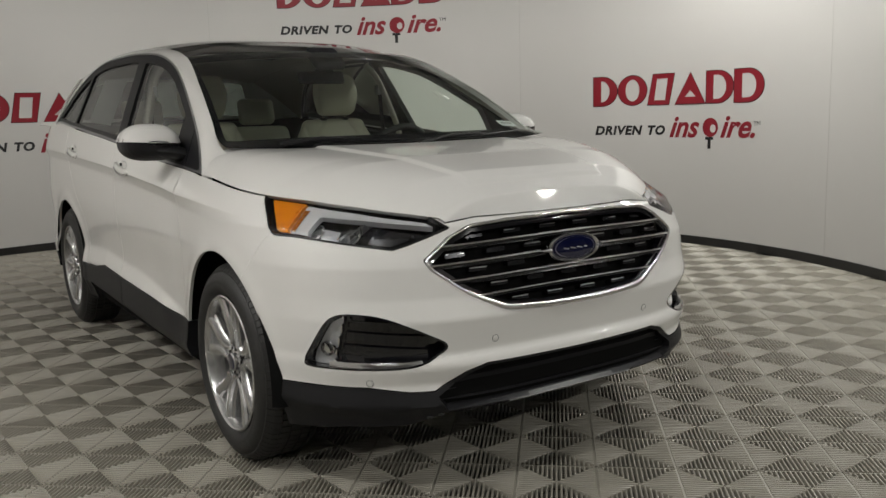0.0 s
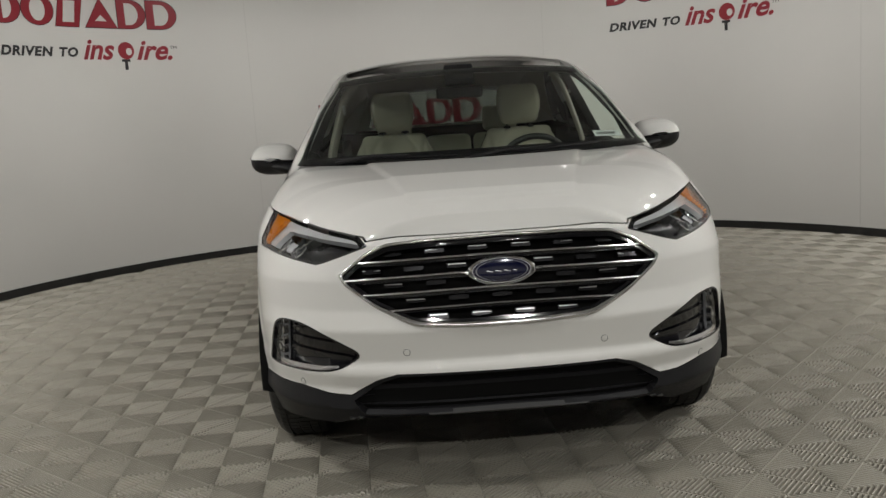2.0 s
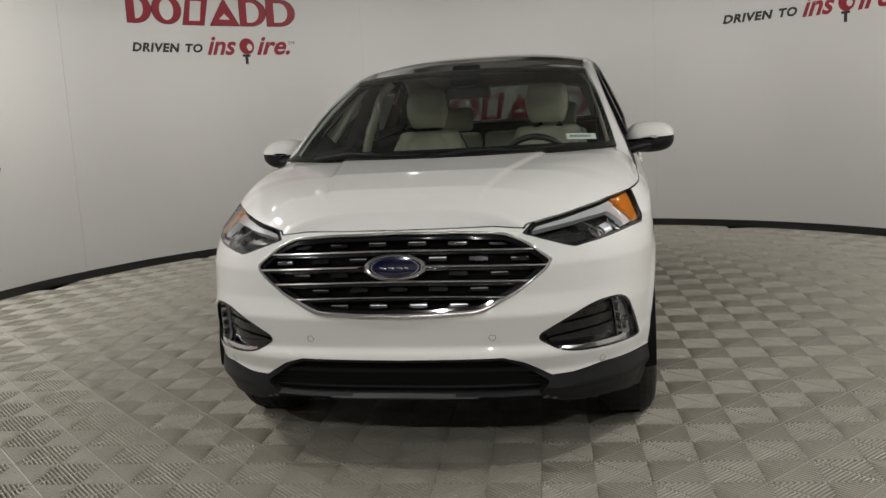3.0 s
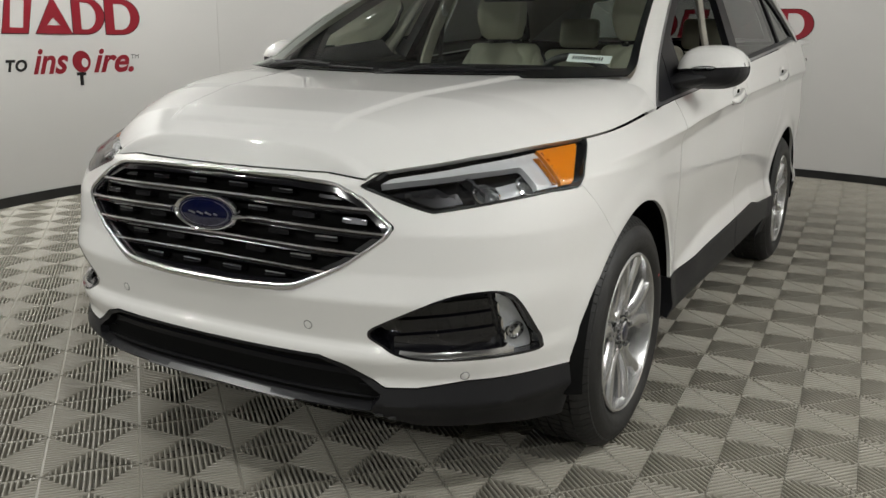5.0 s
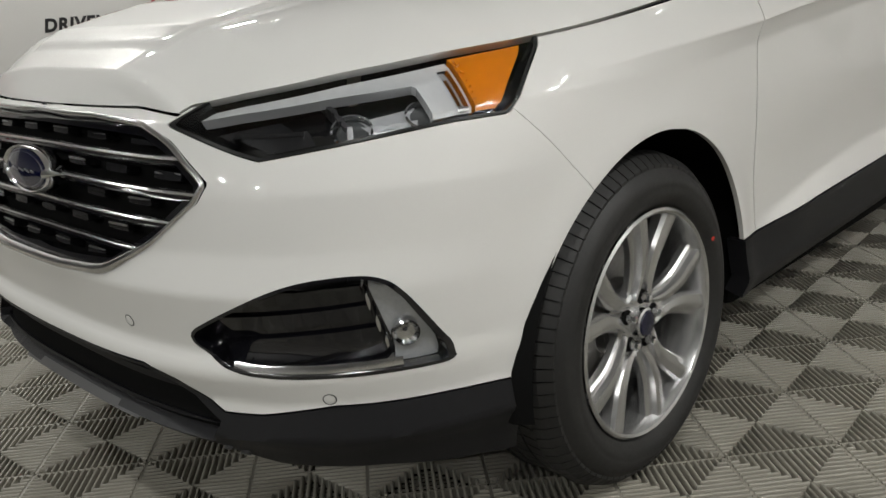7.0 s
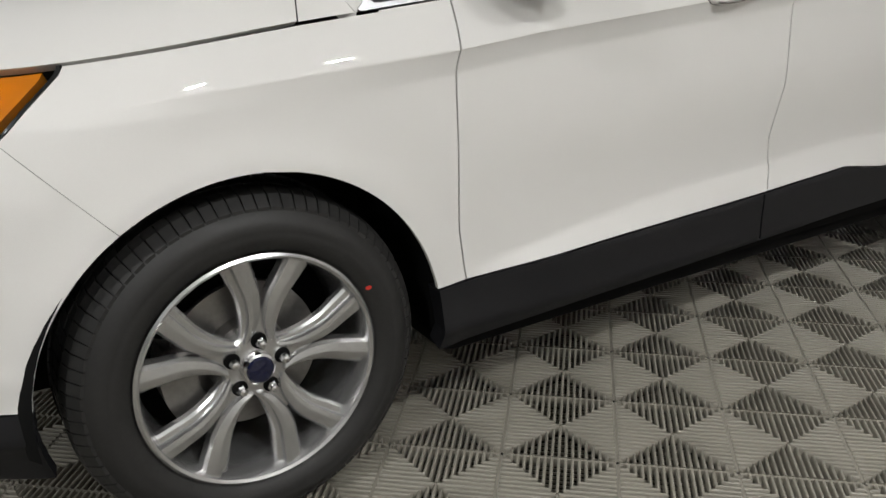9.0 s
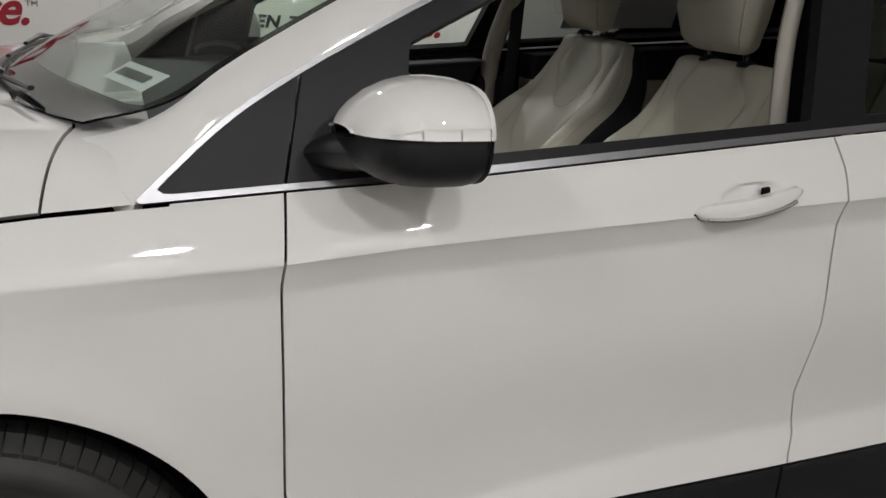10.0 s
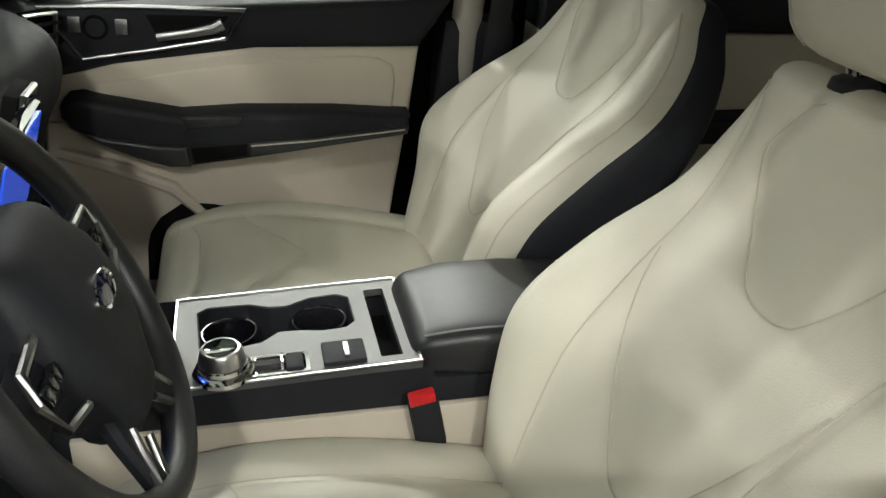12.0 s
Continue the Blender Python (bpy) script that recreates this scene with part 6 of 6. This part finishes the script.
for prof, mat, nm in (([(0.0, 0.040), (0.006, 0.040), (0.010, 0.036), (0.011, 0.033), (0.018, 0.033), (0.021, 0.030)], CHROME, "selector_base"), ([(0.020, 0.031), (0.024, 0.0305), (0.036, 0.0275), (0.040, 0.025), (0.0405, 0.022)], SATIN, "selector_knob"), ([(0.040, 0.0225), (0.0385, 0.020), (0.038, 0.001)], BLACK_GLOSS, "selector_top")):
    bm = bmesh.new()
    lathe(bm, prof, 48, "z", m)
    part(nm, bm, mat, console)
bm = bmesh.new()
box(bm, (0.036, 0.024, 0.010), pose(0.086, 1.116, cz(1.116) + 0.002, 5), 0.003)
part("brake_button", bm, CABIN_BLACK, console)
bm = bmesh.new()
box(bm, (0.034, 0.004, 0.012), pose(0.086, 1.100, cz(1.10) + 0.003, 5), 0.001)
part("brake_button_edge", bm, CHROME, console)
bm = bmesh.new()
box(bm, (0.052, 0.058, 0.010), pose(0.078, 1.183, cz(1.183) + 0.002, 5), 0.003)
pad = part("switch_pad", bm, CABIN_BLACK, console)
bm = bmesh.new()
box(bm, (0.034, 0.007, 0.004), pose(0.078, 1.186, cz(1.186) + 0.008, 5), 0.001)
part("switch_mark", bm, SATIN, pad)
# armrest lid
rows = [((0.0, y, z), (1, 0, 0), (0, 0, 1), w, d, 0.0) for y, z, w, d in ((1.305, 0.808, 0.108, 0.034), (1.35, 0.812, 0.114, 0.040), (1.45, 0.815, 0.116, 0.042), (1.56, 0.81, 0.114, 0.042), (1.63, 0.80, 0.110, 0.038))]
lid, on = loft("armrest_lid", rounded(rows), BLACK_LEATHER, console, "black leather armrest lid", e=0.4)
stitch(lid, [on(0.86, r) + Vector((0.002, 0, 0.002)) for r in np.linspace(3.5, 10, 18)], 0.0015, material("grey_stitch", (0.2, 0.2, 0.19, 1), 0.8))
bm = bmesh.new()
box(bm, (0.22, 0.40, 0.36), pose(0, 1.47, 0.60), 0.02)
part("console_bin", bm, CABIN_BLACK, console)
# buckle
bm = bmesh.new()
box(bm, (0.022, 0.042, 0.085), pose(0.150, 1.29, 0.735, 14), 0.008)
bk = part("belt_buckle", bm, CABIN_BLACK, car, "black belt buckle with red button")
bm = bmesh.new()
box(bm, (0.018, 0.036, 0.016), pose(0.151, 1.279, 0.777, 14), 0.003)
part("buckle_button", bm, material("red_button", (0.55, 0.012, 0.015, 1), 0.4), bk, "red release button")

# steering wheel
sw = new("steering_wheel")
sw.parent = car
tagged(sw, "black leather steering wheel with chrome spokes")


def S(x, y, z=0.0):
    """A place on the wheel: x right, y up as the driver sees it, z towards the driver."""
    return (Matrix.Translation((0.375, 0.895, 1.055)) @ Matrix.Rotation(radians(29), 4, "X")) @ Vector((x, z, y))


def SP(x, y, z=0.0, spin=0.0):
    return Matrix.Translation((0.375, 0.895, 1.055)) @ Matrix.Rotation(radians(29), 4, "X") @ pose(x, z, y, 0, spin, 0)


bm = bmesh.new()
tube(bm, [S(0.184 * math.sin(a), 0.184 * math.cos(a)) for a in np.linspace(0, 2 * math.pi, 64, endpoint=False)], 0.0165, 14, 1.1, (0, 1, 0.5), closed=True)
part("wheel_rim", bm, BLACK_LEATHER, sw, "black leather wheel rim")
rows = [(S(0, y, -0.008), (1, 0, 0), S(0, 0, 1) - S(0, 0, 0), w, d, 0.0) for y, w, d in ((-0.088, 0.056, 0.036), (-0.05, 0.084, 0.046), (-0.01, 0.098, 0.051), (0.03, 0.097, 0.048), (0.058, 0.084, 0.040))]
loft("airbag_cover", rounded(rows), CABIN_BLACK, sw, e=0.6)
for sx in (-1, 1):
    bm = bmesh.new()
    tube(bm, [S(sx * 0.07, 0.0, -0.006), S(sx * 0.12, 0.002, -0.004), S(sx * 0.172, 0.006, 0.0)], [0.032, 0.027, 0.026], 12, 0.45, S(0, 0, 1) - S(0, 0, 0))
    part("spoke", bm, CABIN_BLACK, sw)
    bm = bmesh.new()
    tube(bm, [S(sx * x, y, 0.016) for x, y in ((0.098, 0.034), (0.146, 0.032), (0.156, 0.010), (0.148, -0.022), (0.100, -0.036))], 0.0045, 8)
    part("spoke_trim", bm, CABIN_CHROME, sw, "satin chrome spoke trim")
    for k in range(3):
        bm = bmesh.new()
        box(bm, (0.016, 0.010, 0.014), SP(sx * (0.106 + 0.015 * k), 0.004, 0.014), 0.003)
        part("wheel_button", bm, BLACK_GLOSS, sw)
    bm = bmesh.new()
    tube(bm, [S(sx * x, y, 0.004) for x, y in ((0.030, -0.075), (0.060, -0.125), (0.078, -0.155), (0.060, -0.166), (0.030, -0.13))], 0.0045, 8)
    part("spoke_trim", bm, CABIN_CHROME, sw)
    bm = bmesh.new()
    tube(bm, [S(sx * 0.035, -0.06, -0.008), S(sx * 0.050, -0.11, -0.008), S(sx * 0.066, -0.17, -0.002)], [0.022, 0.018, 0.018], 10, 0.6, (0, 1, 0))
    part("spoke", bm, CABIN_BLACK, sw)
bm = bmesh.new()
box(bm, (0.12, 0.26, 0.10), pose(0.375, 0.74, 1.00, 29), 0.03)
part("steering_column", bm, CABIN_BLACK, sw)
BM = Matrix.Translation(S(0, 0.004, 0.0425)) @ (S(0, 0, 1) - S(0, 0, 0)).to_track_quat("Z", "Y").to_matrix().to_4x4()
wb = oval(0.032, 0.0145, [(1.0, -0.004), (1.0, 0.002), (0.92, 0.003), (0.88, 0.001)], BM, CHROME, "wheel_badge", sw, "small blue oval badge")
oval(0.0285, 0.0126, [(1.0, 0.0008), (0.9, 0.0022), (0.4, 0.003)], BM, BADGE_BLUE, "wheel_badge_face", wb)

# rear-view mirror and sensor housing
bm = bmesh.new()
rows = [((x, 0.99, 1.475 + 0.004 * abs(x)), (0, 0.3, 1), (0, -1, 0), 0.034, 0.018, 0.0) for x in np.linspace(-0.11, 0.11, 5)]
bm.free()
loft("rear_view_mirror", rounded(rows), CABIN_BLACK, car, "black rear-view mirror", e=0.6)
bm = bmesh.new()
box(bm, (0.16, 0.16, 0.05), pose(0, 0.93, 1.565, 33), 0.02)
part("sensor_housing", bm, CABIN_BLACK, car, "black sensor housing behind the windscreen")

# price sheet on the rear side window
me = from_arrays("window_sheet", [(-glass_x(y, z) + 0.014, y, z) for y, z in ((1.858, 1.262), (2.36, 1.285), (2.34, 1.53), (1.87, 1.505))], [[0, 1, 2, 3]])
mesh_part("window_sheet", me, vary(material("sheet_paper", (0.72, 0.71, 0.73, 1), 0.7), 30, 0.04), car, "white paper sheet on the rear window")

# ---- signs on the wall ----
def text_mesh(body, size, shear=0.0, spread=1.0, bold=0.0):
    """Built-in font as a flat mesh on x-z, left-aligned at the origin."""
    c = bpy.data.curves.new("text", "FONT")
    c.body, c.size, c.shear, c.space_character, c.offset = body, size, shear, spread, bold
    c.extrude = 0.0
    c.resolution_u = 4
    ob = new("text", c)
    dg = bpy.context.evaluated_depsgraph_get()
    me = bpy.data.meshes.new_from_object(ob.evaluated_get(dg))
    bpy.data.objects.remove(ob)
    return me


def fit_text(body, width, height, **k):
    """Text scaled to a width and a capital height."""
    me = text_mesh(body, 1.0, **k)
    P = np.array([v.co for v in me.vertices])
    lo, hi = P.min(0), P.max(0)
    Q = (P - lo) / np.maximum(hi - lo, 1e-6) * (width, height, 0)
    V = [(x, 0.002, y) for x, y, _ in Q]
    F = [list(p.vertices) for p in me.polygons]
    bpy.data.meshes.remove(me)
    return V, F


def place(sign, name, V, F, x, z, mat, out=0.002, dense=0.0):
    me = from_arrays(name, [(x + a, out, z + c) for a, _, c in V], F)
    bm = bmesh.new()
    bm.from_mesh(me)
    bmesh.ops.recalc_face_normals(bm, faces=bm.faces)
    bmesh.ops.triangulate(bm, faces=bm.faces)
    bm.to_mesh(me)
    bm.free()
    bent(me)
    return mesh_part(name, me, mat, sign, smooth=False)


def quad(x0, x1, z0, z1, n=6):
    V, F = [], []
    for k in range(n + 1):
        x = x0 + (x1 - x0) * k / n
        V += [(x, 0, z0), (x, 0, z1)]
    for k in range(n):
        F.append([2 * k, 2 * k + 2, 2 * k + 3, 2 * k + 1])
    return V, F


def merge(*parts):
    V, F = [], []
    for v, f in parts:
        o = len(V)
        V += v
        F += [[k + o for k in g] for g in f]
    return V, F


def hollow(kind, w, h, t, grow):
    """A plain hollow shape: a half-round, an oval, a slanted block or a peak, with sides of thickness t; grow widens it all round."""
    def edge(q):
        e = q - grow
        if kind == "oval":
            return [(w / 2 + (w / 2 - e * 1.0) * math.cos(a), h / 2 + (h / 2 - e * (0.45 if q else 1)) * math.sin(a)) for a in np.linspace(0, 2 * math.pi, 40, endpoint=False)]
        if kind == "half":
            v = e * (0.45 if q else 1)
            r = h / 2 - v
            right = [(w - h * 0.62 + (h * 0.62 - e) * math.cos(a), h / 2 + r * math.sin(a)) for a in np.linspace(-math.pi / 2, math.pi / 2, 37)]
            return [(e, h - v), (e, h / 2), (e, v)] + right
        if kind == "slant":
            v = e * (0.55 if q else 1)
            return [(p[0] + (w / 2 - p[0]) * min(1, e / (w / 2)), p[1]) for p in ((0.0, v), (w * 0.80, v), (w, h - v), (w * 0.20, h - v))]
        v = e * (0.75 if q else 1)
        return [(e * 1.25, v), (w - e * 1.25, v), (w / 2, h - e * (1.9 if q else 1))]
    A, B = edge(0.0), edge(t)
    n = len(A)
    V = [(a, 0, c) for a, c in A] + [(a, 0, c) for a, c in B]
    return V, [[k, (k + 1) % n, n + (k + 1) % n, n + k] for k in range(n)]


def wall_sign(angle, z):
    """A red word mark, drawn as plain shapes, over a slogan with a paddle and a ball; z: foot of the red mark."""
    sign = tagged(new("wall_sign"), "red lettering mark over black and red slogan on the wall", "sign", "wall signs")
    W, H = 1.90, 0.285
    x0 = radians(angle) * RADIUS - W / 2
    # red mark: six plain hollow shapes on a dark edge
    x = 0.0
    for kind, w, t in (("half", 0.27, 0.088), ("oval", 0.325, 0.085), ("slant", 0.30, 0.075), ("peak", 0.335, 0.085), ("half", 0.30, 0.080), ("half", 0.325, 0.085)):
        for grow, out, mat in ((0.006, 0.0015, BLACK_VINYL), (0.0, 0.0028, RED_VINYL)):
            place(sign, "mark_shape", *hollow(kind, w, H, t, grow), x0 + x, z, mat, out)
        x += w + 0.008
    for word, xw, ww in (("DRIVEN", 0.02, 0.535), ("TO", 0.615, 0.195)):
        V, F = fit_text(word, ww, 0.092, shear=0.2, bold=0.045, spread=1.12)
        place(sign, "slogan_word", V, F, x0 + xw, z - 0.287, BLACK_VINYL)
    V, F = fit_text("ins", 0.335, 0.195, shear=0.35, bold=0.026)
    place(sign, "slogan_script", V, F, x0 + 0.86, z - 0.312, RED_VINYL)
    V, F = fit_text("ire.", 0.385, 0.195, shear=0.35, bold=0.026)
    place(sign, "slogan_script", V, F, x0 + 1.425, z - 0.312, RED_VINYL)
    n = 32
    V = [(0, 0, 0)] + [(0.086 * math.cos(2 * math.pi * k / n), 0, 0.086 * math.sin(2 * math.pi * k / n)) for k in range(n)]
    F = [[0, 1 + k, 1 + (k + 1) % n] for k in range(n)]
    place(sign, "paddle", V, F, x0 + 1.315, z - 0.218, RED_VINYL)
    place(sign, "ball", [(a * 0.36, 0, c * 0.42) for a, _, c in V], F, x0 + 1.345, z - 0.228, WALL, 0.0035)
    V, F = merge(quad(-0.045, 0.045, -0.025, 0.0, 2), quad(-0.017, 0.017, -0.105, -0.02, 1))
    place(sign, "paddle_handle", V, F, x0 + 1.305, z - 0.304, BLACK_VINYL)
    V, F = fit_text("TM", 0.075, 0.035)
    place(sign, "small_mark", V, F, x0 + 1.79, z - 0.20, BLACK_VINYL)
    return sign


for angle, z in ((-132.0, 1.30), (-93.2, 1.29), (-49.0, 2.455), (-5.0, 1.305), (38.9, 2.465), (84.6, 1.30)):
    wall_sign(angle, z)

# panel joints of the booth wall
for a in (-115, -71, -27, 17, 61.5, 106):
    seam_ = arc_wall("trim", RADIUS - 0.0018, RADIUS - 0.0004, 0.08, 3.28, a, a + 0.045, vary(material("joint", (0.42, 0.41, 0.39, 1), 0.6), 3, 0.1), n=1)
    tagged(seam_, "faint vertical joint between wall panels", "wall joint", kind="structure")
